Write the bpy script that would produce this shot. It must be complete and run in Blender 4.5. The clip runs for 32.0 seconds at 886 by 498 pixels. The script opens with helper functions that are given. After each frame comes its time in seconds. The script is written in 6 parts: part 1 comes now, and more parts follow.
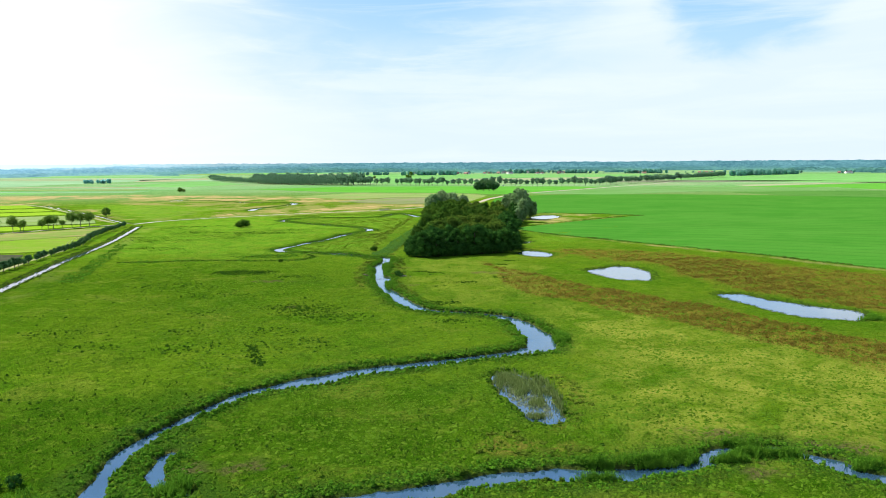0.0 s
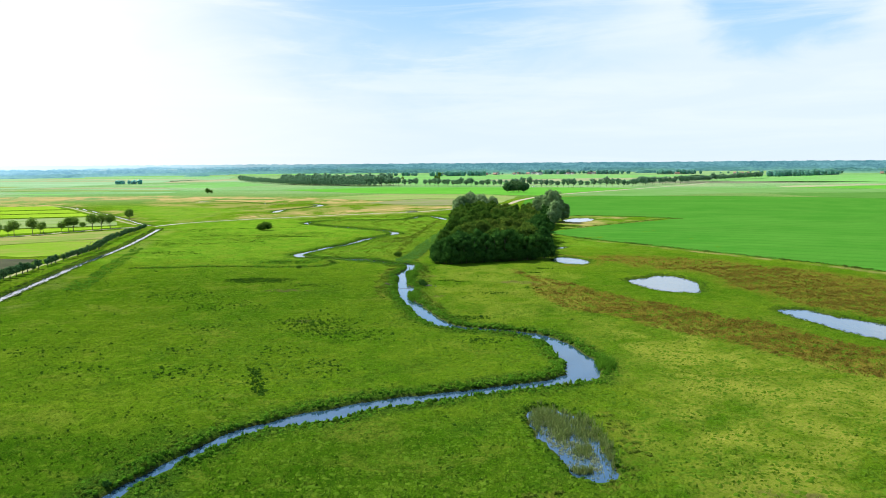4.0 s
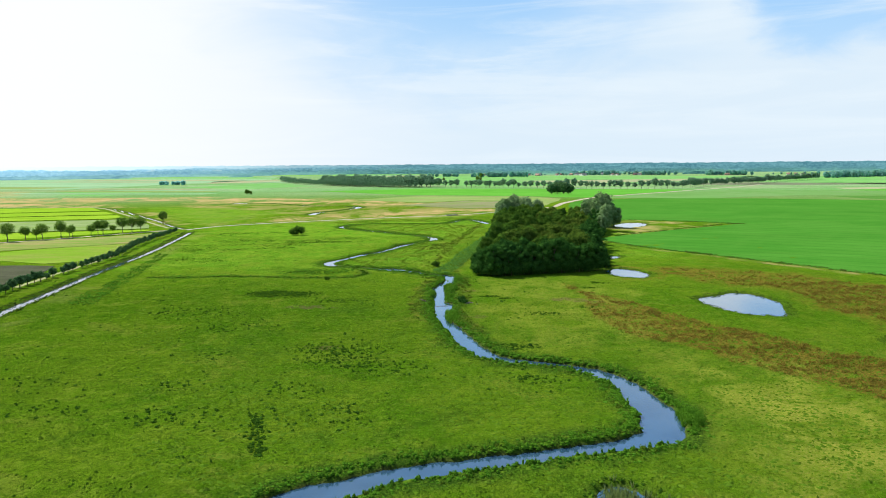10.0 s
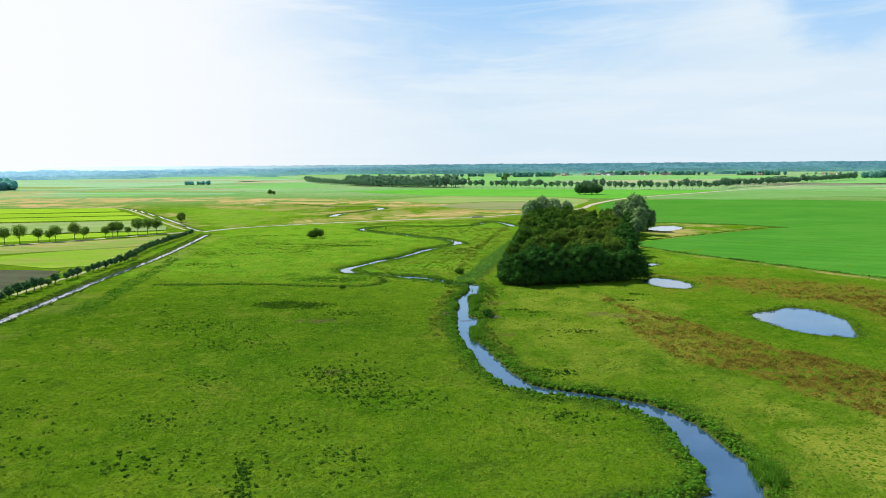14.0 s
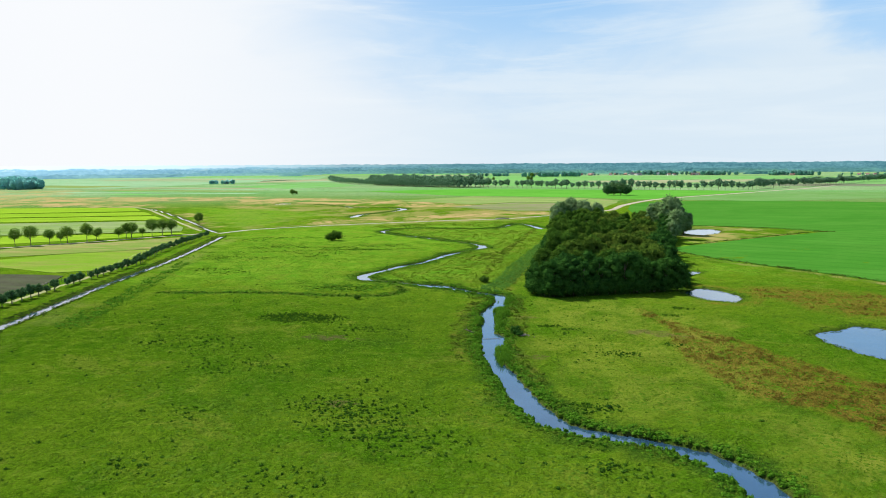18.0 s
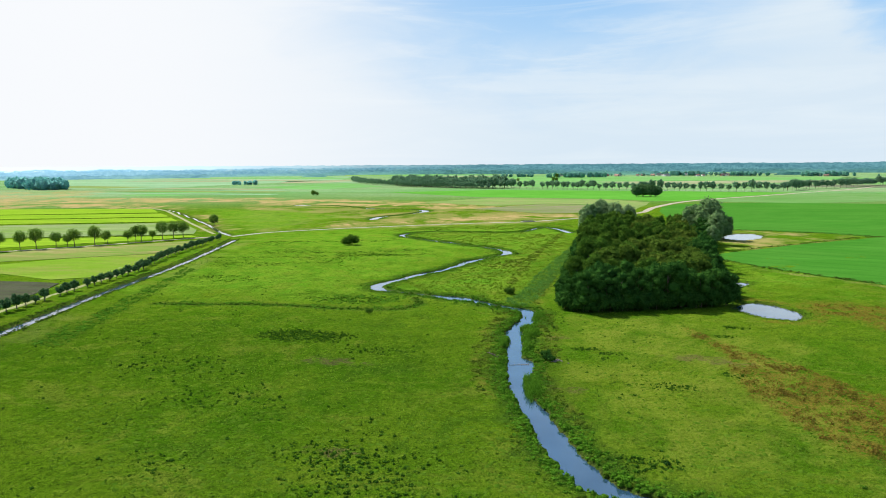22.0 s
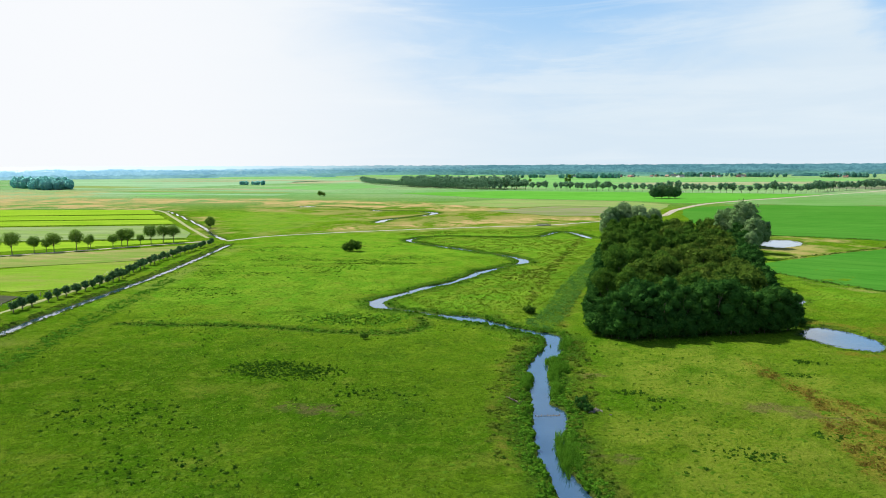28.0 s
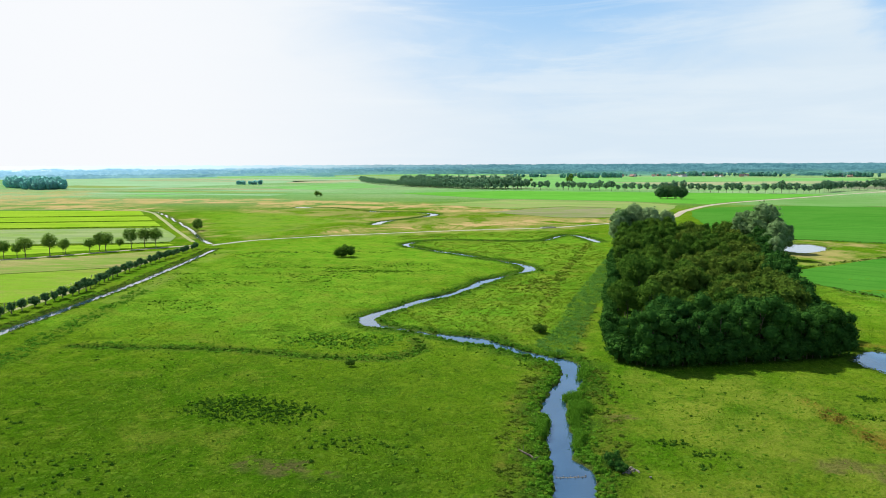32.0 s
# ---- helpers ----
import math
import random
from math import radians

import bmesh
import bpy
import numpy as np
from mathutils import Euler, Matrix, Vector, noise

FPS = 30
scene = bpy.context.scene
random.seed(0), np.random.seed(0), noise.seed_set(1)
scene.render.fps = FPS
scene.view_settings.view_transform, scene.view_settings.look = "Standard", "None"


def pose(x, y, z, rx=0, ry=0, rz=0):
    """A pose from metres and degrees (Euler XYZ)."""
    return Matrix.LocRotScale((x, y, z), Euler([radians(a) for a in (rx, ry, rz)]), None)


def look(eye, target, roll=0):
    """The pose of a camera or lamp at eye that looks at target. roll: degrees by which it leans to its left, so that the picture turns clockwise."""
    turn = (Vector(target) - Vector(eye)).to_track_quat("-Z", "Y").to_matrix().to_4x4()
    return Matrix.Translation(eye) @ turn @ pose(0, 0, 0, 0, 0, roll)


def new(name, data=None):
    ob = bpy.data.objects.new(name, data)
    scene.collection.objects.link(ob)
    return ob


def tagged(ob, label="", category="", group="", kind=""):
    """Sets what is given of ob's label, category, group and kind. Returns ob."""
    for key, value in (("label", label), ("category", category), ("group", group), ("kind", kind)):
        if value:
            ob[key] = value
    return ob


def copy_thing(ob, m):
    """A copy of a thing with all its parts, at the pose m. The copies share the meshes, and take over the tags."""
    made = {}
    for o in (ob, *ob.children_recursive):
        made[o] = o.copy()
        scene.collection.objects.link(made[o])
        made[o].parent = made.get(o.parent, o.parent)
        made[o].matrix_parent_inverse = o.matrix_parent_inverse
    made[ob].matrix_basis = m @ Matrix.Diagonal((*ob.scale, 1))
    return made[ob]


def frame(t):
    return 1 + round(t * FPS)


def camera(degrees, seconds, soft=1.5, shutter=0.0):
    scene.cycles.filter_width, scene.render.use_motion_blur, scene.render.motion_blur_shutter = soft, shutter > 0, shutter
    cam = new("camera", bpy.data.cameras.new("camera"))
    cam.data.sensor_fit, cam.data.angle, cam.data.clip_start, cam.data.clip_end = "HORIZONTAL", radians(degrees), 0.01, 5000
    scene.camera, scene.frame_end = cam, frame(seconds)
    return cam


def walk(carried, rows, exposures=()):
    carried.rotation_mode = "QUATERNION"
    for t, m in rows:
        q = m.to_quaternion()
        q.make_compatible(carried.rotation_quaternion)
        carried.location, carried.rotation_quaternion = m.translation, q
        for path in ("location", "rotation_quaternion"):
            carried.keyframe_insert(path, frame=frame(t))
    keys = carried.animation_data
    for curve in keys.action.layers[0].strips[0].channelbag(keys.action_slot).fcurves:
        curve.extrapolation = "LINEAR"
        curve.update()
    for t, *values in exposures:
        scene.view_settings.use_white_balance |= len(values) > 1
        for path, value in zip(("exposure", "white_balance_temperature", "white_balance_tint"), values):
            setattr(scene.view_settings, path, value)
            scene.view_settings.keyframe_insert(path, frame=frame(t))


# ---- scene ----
cam = camera(65.62, 32.0, soft=0.95)


def view(x, y, z, yaw, pitch, roll):
    """A camera pose from its place, its turn to the left, its tilt and its roll in degrees."""
    return pose(x, y, z, 0, 0, yaw) @ pose(0, 0, 0, 90 + pitch) @ pose(0, 0, 0, 0, 0, roll)


# seconds, x, y, height, turn to the left, tilt, roll
FLIGHT = [
    (0, 0.00, 0.00, 44.85, -0.005, -7.116, -0.361),
    (1, 0.13, 5.45, 44.84, 0.600, -7.097, -0.384),
    (2, 0.22, 10.53, 44.80, 1.210, -7.071, -0.427),
    (3, 0.21, 15.60, 44.81, 1.791, -7.058, -0.408),
    (4, 0.22, 20.99, 44.79, 2.394, -7.049, -0.408),
    (5, 0.14, 26.40, 44.81, 3.004, -7.046, -0.424),
    (6, -0.10, 31.54, 44.89, 3.607, -7.047, -0.454),
    (7, -0.61, 36.10, 45.11, 4.189, -7.055, -0.493),
    (8, -0.97, 40.94, 45.27, 4.779, -7.042, -0.501),
    (9, -1.30, 45.54, 45.20, 5.313, -7.011, -0.472),
    (10, -1.57, 50.17, 45.12, 5.826, -6.969, -0.438),
    (11, -1.99, 54.99, 45.16, 6.349, -6.953, -0.441),
    (12, -2.42, 60.15, 45.14, 6.911, -6.948, -0.425),
    (13, -3.08, 65.49, 45.04, 7.375, -6.943, -0.435),
    (14, -3.45, 70.94, 45.26, 7.910, -6.969, -0.442),
    (15, -3.94, 76.23, 45.39, 8.447, -6.992, -0.422),
    (16, -4.56, 81.35, 45.44, 8.971, -7.002, -0.394),
    (16.5, -4.91, 83.84, 45.43, 9.223, -6.999, -0.385),
    (17, -5.29, 86.29, 45.41, 9.465, -6.988, -0.382),
    (18, -6.09, 91.67, 45.41, 9.938, -7.000, -0.366),
    (19, -6.52, 97.41, 45.39, 10.482, -7.011, -0.373),
    (20, -7.35, 103.06, 45.31, 10.948, -6.980, -0.381),
    (21, -8.50, 109.12, 45.14, 11.425, -6.935, -0.387),
    (22, -9.38, 115.14, 45.11, 11.925, -6.929, -0.365),
    (23, -10.72, 120.81, 45.04, 12.333, -6.903, -0.356),
    (23.5, -11.38, 123.63, 45.01, 12.541, -6.893, -0.353),
    (24, -11.84, 126.23, 45.04, 12.738, -6.915, -0.340),
    (24.5, -12.22, 128.82, 44.91, 12.809, -6.916, -0.291),
    (25, -12.77, 131.75, 44.86, 12.810, -6.909, -0.290),
    (25.5, -13.33, 134.70, 44.81, 12.811, -6.902, -0.293),
    (26, -13.86, 137.37, 44.75, 12.804, -6.891, -0.284),
    (27, -14.86, 142.29, 44.63, 12.781, -6.869, -0.253),
    (27.5, -15.39, 144.92, 44.59, 12.781, -6.869, -0.250),
    (28, -15.96, 147.80, 44.56, 12.793, -6.882, -0.262),
    (29, -17.19, 153.52, 44.58, 12.796, -6.913, -0.282),
    (30, -18.51, 159.72, 44.60, 12.790, -6.911, -0.284),
    (31, -19.76, 165.82, 44.56, 12.793, -6.914, -0.292),
    (32, -21.15, 172.16, 44.68, 12.796, -6.939, -0.253),
]
walk(cam, [(t, view(*row)) for t, *row in FLIGHT],
     exposures=[(0, 1.0), (6, 0.93), (14, 0.83), (20, 0.79), (32, 0.79)])

# ---- world, sun, exposure ----
SUN_ELEVATION, SUN_AZIMUTH = 46.0, -60.0  # degrees; the azimuth runs clockwise from +y

world = bpy.data.worlds.new("world")
scene.world = world
world.use_nodes = True


class Nodes:
    """A short way to write node trees."""

    def __init__(self, tree):
        self.tree = tree
        tree.nodes.clear()

    def add(self, kind, _inputs=None, **props):
        n = self.tree.nodes.new(kind)
        for k, v in props.items():
            setattr(n, k, v)
        for k, v in (_inputs or {}).items():
            self.set(n.inputs[k], v)
        return n

    def set(self, socket, v):
        if hasattr(v, "outputs"):
            self.tree.links.new(v.outputs[0], socket)
        elif isinstance(v, bpy.types.NodeSocket):
            self.tree.links.new(v, socket)
        else:
            socket.default_value = v

    def math(self, op, a, b=0.0, clamp=False):
        return self.add("ShaderNodeMath", {0: a, 1: b}, operation=op, use_clamp=clamp)

    def mix(self, f, a, b, blend="MIX"):
        n = self.add("ShaderNodeMix", data_type="RGBA", blend_type=blend)
        self.set(n.inputs[0], f), self.set(n.inputs[6], a), self.set(n.inputs[7], b)
        return n.outputs[2]

    def noise(self, vec, scale, detail=4.0, rough=0.55, distort=0.0):
        return self.add("ShaderNodeTexNoise", {"Vector": vec, "Scale": scale, "Detail": detail, "Roughness": rough, "Distortion": distort}).outputs[0]

    def ramp(self, f, lo, hi):
        return self.add("ShaderNodeMapRange", {0: f, 1: lo, 2: hi}, interpolation_type="SMOOTHSTEP").outputs[0]


def rgb(r, g, b):
    return (r, g, b, 1.0)


def sky():
    """A bright hazy summer sky: white towards the sun, thin cloud banks, and blue gaps between them."""
    n = Nodes(world.node_tree)
    air = n.add("ShaderNodeTexSky", sky_type="NISHITA", sun_disc=False, sun_elevation=radians(SUN_ELEVATION), sun_rotation=radians(SUN_AZIMUTH),
                altitude=0.0, air_density=1.0, dust_density=1.6, ozone_density=1.0)
    way = n.add("ShaderNodeTexCoord").outputs["Generated"]
    xyz = n.add("ShaderNodeSeparateXYZ", {0: way})
    turn = n.math("MULTIPLY", n.math("ARCTAN2", xyz.outputs[0], xyz.outputs[1]), 57.296)
    rise = n.math("MULTIPLY", n.math("ARCSINE", xyz.outputs[2]), 57.296)
    chart = n.add("ShaderNodeCombineXYZ", {0: turn, 1: n.math("MULTIPLY", rise, 2.6), 2: 0.0})
    ragged = n.math("SUBTRACT", n.noise(chart, 0.085, 7.0, 0.58, 0.5), 0.5)
    streak = n.noise(n.add("ShaderNodeMapping", {0: chart, 1: (7.0, 3.0, 0.0), 2: (0, 0, radians(-7)), 3: (0.28, 1.0, 1.0)}), 0.16, 7.0, 0.62, 0.7)

    def gap(at, up, wide, tall, edge, wild):
        """A clear patch between the clouds, about a bearing and a height in degrees."""
        a = n.math("DIVIDE", n.math("SUBTRACT", turn, at), wide)
        e = n.math("DIVIDE", n.math("SUBTRACT", rise, up), tall)
        d = n.math("SQRT", n.math("ADD", n.math("MULTIPLY", a, a), n.math("MULTIPLY", e, e)))
        return n.ramp(n.math("ADD", d, n.math("MULTIPLY", ragged, wild)), 1.0 + edge, 1.0 - edge)

    clear = n.math("MULTIPLY", gap(23.2, 13.6, 6.6, 6.2, 0.26, 1.5), 1.0)
    clear = n.math("MAXIMUM", clear, n.math("MULTIPLY", gap(-5.0, 14.5, 15.0, 7.6, 0.60, 1.3), 0.95))
    clear = n.math("MAXIMUM", clear, n.math("MULTIPLY", gap(7.0, 8.4, 8.0, 0.9, 0.7, 1.2), 0.22))
    clear = n.math("MAXIMUM", clear, n.math("MULTIPLY", gap(33.0, 14.6, 5.0, 2.6, 0.5, 1.2), 0.7))
    clear = n.math("MULTIPLY", clear, n.math("SUBTRACT", 1.0, n.math("MULTIPLY", gap(30.5, 11.6, 5.0, 1.1, 0.6, 1.4), 0.6)))
    clear = n.math("MULTIPLY", clear, n.math("SUBTRACT", 1.0, n.math("MULTIPLY", n.ramp(streak, 0.46, 0.68), 0.55)), clamp=True)
    sunward = n.math("MULTIPLY", n.ramp(xyz.outputs[0], 0.02, -0.62), n.ramp(rise, 34.0, 15.0))
    veil = n.mix(n.ramp(streak, 0.40, 0.66), rgb(6.6, 7.75, 8.75), rgb(7.1, 8.1, 8.9))
    veil = n.mix(sunward, veil, rgb(8.9, 9.1, 9.4))
    blue = n.mix(n.ramp(rise, 8.0, 15.0), rgb(4.2, 6.4, 8.9), rgb(2.7, 5.3, 8.7))
    both = n.mix(n.math("MULTIPLY", clear, n.math("SUBTRACT", 1.0, n.math("MULTIPLY", sunward, 0.6))), veil, blue)
    # higher up the veil thins out between broken banks
    flat = n.add("ShaderNodeCombineXYZ", {0: xyz.outputs[0], 1: xyz.outputs[1], 2: 0.0})
    bank = n.ramp(n.noise(n.add("ShaderNodeMapping", {0: flat, 1: (0.9, 0.3, 0.0)}), 2.2, 6.0, 0.55, 0.6), 0.46, 0.60)
    dome = n.mix(n.ramp(xyz.outputs[2], 0.5, 0.9), rgb(2.4, 4.8, 9.2), air.outputs[0])
    dome = n.mix(n.math("MULTIPLY", bank, 0.35), dome, rgb(6.6, 7.8, 9.2))
    both = n.mix(n.ramp(rise, 14.0, 23.0), both, dome)
    back = n.add("ShaderNodeBackground", {0: both, 1: 0.061})
    n.add("ShaderNodeOutputWorld", {0: back})


sky()
sun = new("sun", bpy.data.lights.new("sun", "SUN"))
sun.data.energy, sun.data.angle, sun.data.color = 5.0, radians(0.53), (1.0, 0.94, 0.82)
_a, _e = radians(SUN_AZIMUTH), radians(SUN_ELEVATION)
TO_SUN = Vector((math.sin(_a) * math.cos(_e), math.cos(_a) * math.cos(_e), math.sin(_e)))
sun.matrix_world = look((0, 0, 200), tuple(Vector((0, 0, 200)) - TO_SUN))


# ---- materials ----
def material(name):
    m = bpy.data.materials.new(name)
    m.use_nodes = True
    return m, Nodes(m.node_tree)


def finish(n, colour, rough=0.8, bump=None, strength=0.3, distance=0.1, through_light=0.0, specular=0.3, metal=0.0):
    p = n.add("ShaderNodeBsdfPrincipled", {"Base Color": colour, "Roughness": rough, "Specular IOR Level": specular, "Metallic": metal})
    if bump is not None:
        n.set(p.inputs["Normal"], n.add("ShaderNodeBump", {"Height": bump, "Strength": strength, "Distance": distance}))
    out = p.outputs[0]
    if through_light:
        t = n.add("ShaderNodeBsdfTranslucent", {0: colour})
        out = n.add("ShaderNodeMixShader", {0: through_light, 1: out, 2: t.outputs[0]}).outputs[0]
    n.add("ShaderNodeOutputMaterial", {0: out})


def ground_material():
    m, n = material("meadow")
    at = n.add("ShaderNodeTexCoord").outputs["Object"]

    def mask(name):
        return n.add("ShaderNodeAttribute", attribute_name=name).outputs["Fac"]

    broad = n.noise(at, 0.018, 4.0, 0.6, 0.5)
    mid = n.noise(at, 0.11, 5.0, 0.65)
    clump = n.noise(at, 0.85, 4.0, 0.7, 0.6)
    fine = n.noise(at, 1.9, 5.0, 0.75)
    tuft = n.noise(at, 6.5, 3.0, 0.7)
    col = n.mix(n.ramp(broad, 0.38, 0.62), rgb(0.0460, 0.1251, 0.0037), rgb(0.0782, 0.1509, 0.0064))
    patch = n.noise(n.add("ShaderNodeMapping", {0: at, 1: (71.0, 13.0, 0.0), 3: (0.8, 1.0, 1.0)}), 0.055, 6.0, 0.72, 0.7)
    col = n.mix(n.math("MULTIPLY", n.ramp(mid, 0.46, 0.66), 0.7), col, rgb(0.1030, 0.1656, 0.0101))
    col = n.mix(n.math("MULTIPLY", mask("damp"), 0.95), col, n.mix(n.ramp(mid, 0.4, 0.62), rgb(0.0221, 0.0736, 0.0018), rgb(0.0396, 0.1012, 0.0037)))
    rich_glow = n.mix(n.ramp(mid, 0.35, 0.65), rgb(0.072, 0.196, 0.010), rgb(0.122, 0.228, 0.016))
    col = n.mix(mask("rich_glow"), col, rich_glow)
    col = n.mix(n.math("MULTIPLY", n.ramp(patch, 0.53, 0.65), 0.6), col, rgb(0.120, 0.160, 0.018))
    col = n.mix(n.math("MULTIPLY", n.ramp(patch, 0.46, 0.35), 0.65), col, rgb(0.030, 0.084, 0.005))
    # far farmland; haze put into its colour, paler and bluer than near sward
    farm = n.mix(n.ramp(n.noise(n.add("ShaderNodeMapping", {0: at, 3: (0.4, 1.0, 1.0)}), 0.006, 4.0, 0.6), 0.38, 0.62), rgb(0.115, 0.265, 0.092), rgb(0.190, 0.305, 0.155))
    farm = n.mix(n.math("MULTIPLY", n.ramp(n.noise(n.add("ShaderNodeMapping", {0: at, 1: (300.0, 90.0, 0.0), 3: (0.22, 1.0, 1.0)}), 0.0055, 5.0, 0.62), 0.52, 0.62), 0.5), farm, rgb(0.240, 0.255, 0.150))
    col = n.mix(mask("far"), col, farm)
    # tuft and lump shading put into the colour: dark hollows, light tips
    col = n.mix(n.math("MULTIPLY", n.ramp(clump, 0.50, 0.34), 0.70), col, n.mix(0.7, col, rgb(0.010, 0.032, 0.002)))
    col = n.mix(n.math("MULTIPLY", n.ramp(fine, 0.52, 0.36), 0.65), col, n.mix(0.65, col, rgb(0.010, 0.029, 0.002)))
    col = n.mix(n.math("MULTIPLY", n.ramp(tuft, 0.50, 0.70), 0.6), col, n.mix(0.6, col, rgb(0.176, 0.240, 0.024)))
    lump = n.noise(at, 0.38, 5.0, 0.7, 0.4)
    col = n.mix(n.math("MULTIPLY", n.ramp(lump, 0.52, 0.66), 0.55), col, n.mix(0.5, col, rgb(0.160, 0.232, 0.024)))
    col = n.mix(n.math("MULTIPLY", n.ramp(lump, 0.47, 0.34), 0.45), col, n.mix(0.5, col, rgb(0.010, 0.036, 0.003)))
    straw = n.mix(n.ramp(broad, 0.35, 0.65), rgb(0.25, 0.220, 0.080), rgb(0.34, 0.240, 0.120))
    straw = n.mix(n.ramp(fine, 0.50, 0.75), straw, rgb(0.19, 0.20, 0.055))
    col = n.mix(n.math("MULTIPLY", mask("heath"), n.ramp(n.noise(n.add("ShaderNodeMapping", {0: at, 3: (1.0, 0.75, 1.0)}), 0.022, 7.0, 0.72, 0.9), 0.42, 0.56)), col, straw)
    sedge = n.mix(n.ramp(fine, 0.32, 0.62), rgb(0.058, 0.070, 0.009), rgb(0.155, 0.116, 0.018))
    col = n.mix(n.math("MULTIPLY", mask("sedge"), n.ramp(n.noise(at, 0.20, 7.0, 0.8, 0.5), 0.38, 0.53)), col, sedge)
    parched = n.mix(n.ramp(fine, 0.40, 0.66), rgb(0.150, 0.205, 0.018), rgb(0.230, 0.235, 0.045))
    col = n.mix(n.math("MULTIPLY", mask("dry"), n.ramp(n.noise(at, 0.07, 6.0, 0.72, 0.6), 0.36, 0.60)), col, parched)
    rank = n.mix(n.ramp(mid, 0.36, 0.62), rgb(0.066, 0.105, 0.010), rgb(0.130, 0.118, 0.022))
    col = n.mix(n.math("MULTIPLY", n.math("MULTIPLY", mask("rank"), 0.75), n.ramp(n.noise(at, 0.30, 6.0, 0.75, 0.5), 0.40, 0.58)), col, rank)
    # ground under lush growth: shaded gaps between clumps put in as dark colour
    lush = n.mix(n.ramp(fine, 0.35, 0.65), rgb(0.014, 0.042, 0.005), rgb(0.048, 0.105, 0.010))
    col = n.mix(n.math("MULTIPLY", mask("lush"), 0.9), col, lush)
    soil = n.mix(n.ramp(fine, 0.35, 0.65), rgb(0.050, 0.036, 0.020), rgb(0.13, 0.095, 0.05))
    col = n.mix(mask("soil"), col, soil)
    high = n.math("ADD", n.math("MULTIPLY", clump, 1.2), n.math("ADD", fine, n.math("MULTIPLY", tuft, 0.5)))
    finish(n, col, 0.9, high, n.math("SUBTRACT", 1.0, n.math("MULTIPLY", mask("grazed"), 0.75)), 0.7, specular=0.0)
    return m


def crop_material(name, a, b, line=None, turn=0.0, step=3.0, depth=0.35, patch=None, strips=0.11, streaks=0.55):
    """A field: two tones in blotches and drilled strips, and wheelings that run along the field."""
    m, n = material(name)
    at = n.add("ShaderNodeTexCoord").outputs["Object"]
    along = n.add("ShaderNodeMapping", {0: at, 2: (0, 0, radians(turn)), 3: (0.10, 1.0, 1.0)})
    col = n.mix(n.ramp(n.noise(at, 0.014, 6.0, 0.7, 0.8), 0.36, 0.64), rgb(*a), rgb(*b))
    if patch:
        col = n.mix(n.ramp(n.noise(n.add("ShaderNodeMapping", {0: at, 2: (0, 0, radians(turn)), 3: (0.45, 1.0, 1.0)}), 0.05, 5.0, 0.7, 0.6), 0.44, 0.62), col, rgb(*patch))
    strip = n.noise(along, strips, 4.0, 0.7)
    col = n.mix(n.math("MULTIPLY", n.ramp(strip, 0.48, 0.70), streaks), col, rgb(*(1.30 * v for v in b)))
    col = n.mix(n.math("MULTIPLY", n.ramp(strip, 0.46, 0.28), streaks), col, rgb(*(0.62 * v for v in a)))
    grain = n.noise(at, 0.9, 5.0, 0.7)
    col = n.mix(n.math("MULTIPLY", n.ramp(grain, 0.5, 0.3), 0.4), col, rgb(*(0.55 * v for v in a)))
    if line:
        wave = n.add("ShaderNodeTexWave", {"Vector": n.add("ShaderNodeMapping", {0: at, 2: (0, 0, radians(turn))}), "Scale": 0.31 / step, "Distortion": 0.4, "Detail": 2.0},
                     bands_direction="Y").outputs[1]
        col = n.mix(n.math("MULTIPLY", n.ramp(wave, 0.80, 0.98), depth), col, rgb(*line))
    finish(n, col, 0.85, grain, 0.5, 0.3, specular=0.0)
    return m


def leaf_material(name, a, b, c, clear=0.35):
    m, n = material(name)
    own = n.add("ShaderNodeObjectInfo").outputs["Random"]
    leaf = n.add("ShaderNodeNewGeometry").outputs["Random Per Island"]
    at = n.add("ShaderNodeTexCoord").outputs["Object"]
    col = n.mix(own, rgb(*a), rgb(*b))
    col = n.mix(n.math("MULTIPLY", leaf, 0.4), col, rgb(*c))
    col = n.mix(n.math("MULTIPLY", n.ramp(n.noise(at, 0.7, 3.0), 0.45, 0.7), 0.45), col, rgb(*(0.5 * v for v in a)))
    finish(n, col, 0.75, through_light=clear, specular=0.0)
    return m


def plain_material(name, a, b, scale=1.0, rough=0.8, strength=0.3, metal=0.0, specular=0.3):
    m, n = material(name)
    at = n.add("ShaderNodeTexCoord").outputs["Object"]
    g = n.noise(at, scale, 6.0, 0.65)
    col = n.mix(n.ramp(g, 0.3, 0.7), rgb(*a), rgb(*b))
    col = n.mix(n.math("MULTIPLY", n.ramp(n.noise(at, scale * 0.15, 3.0), 0.45, 0.7), 0.5), col, rgb(*(0.7 * v for v in a)))
    finish(n, col, rough, g, strength, 0.05, specular=specular, metal=metal)
    return m


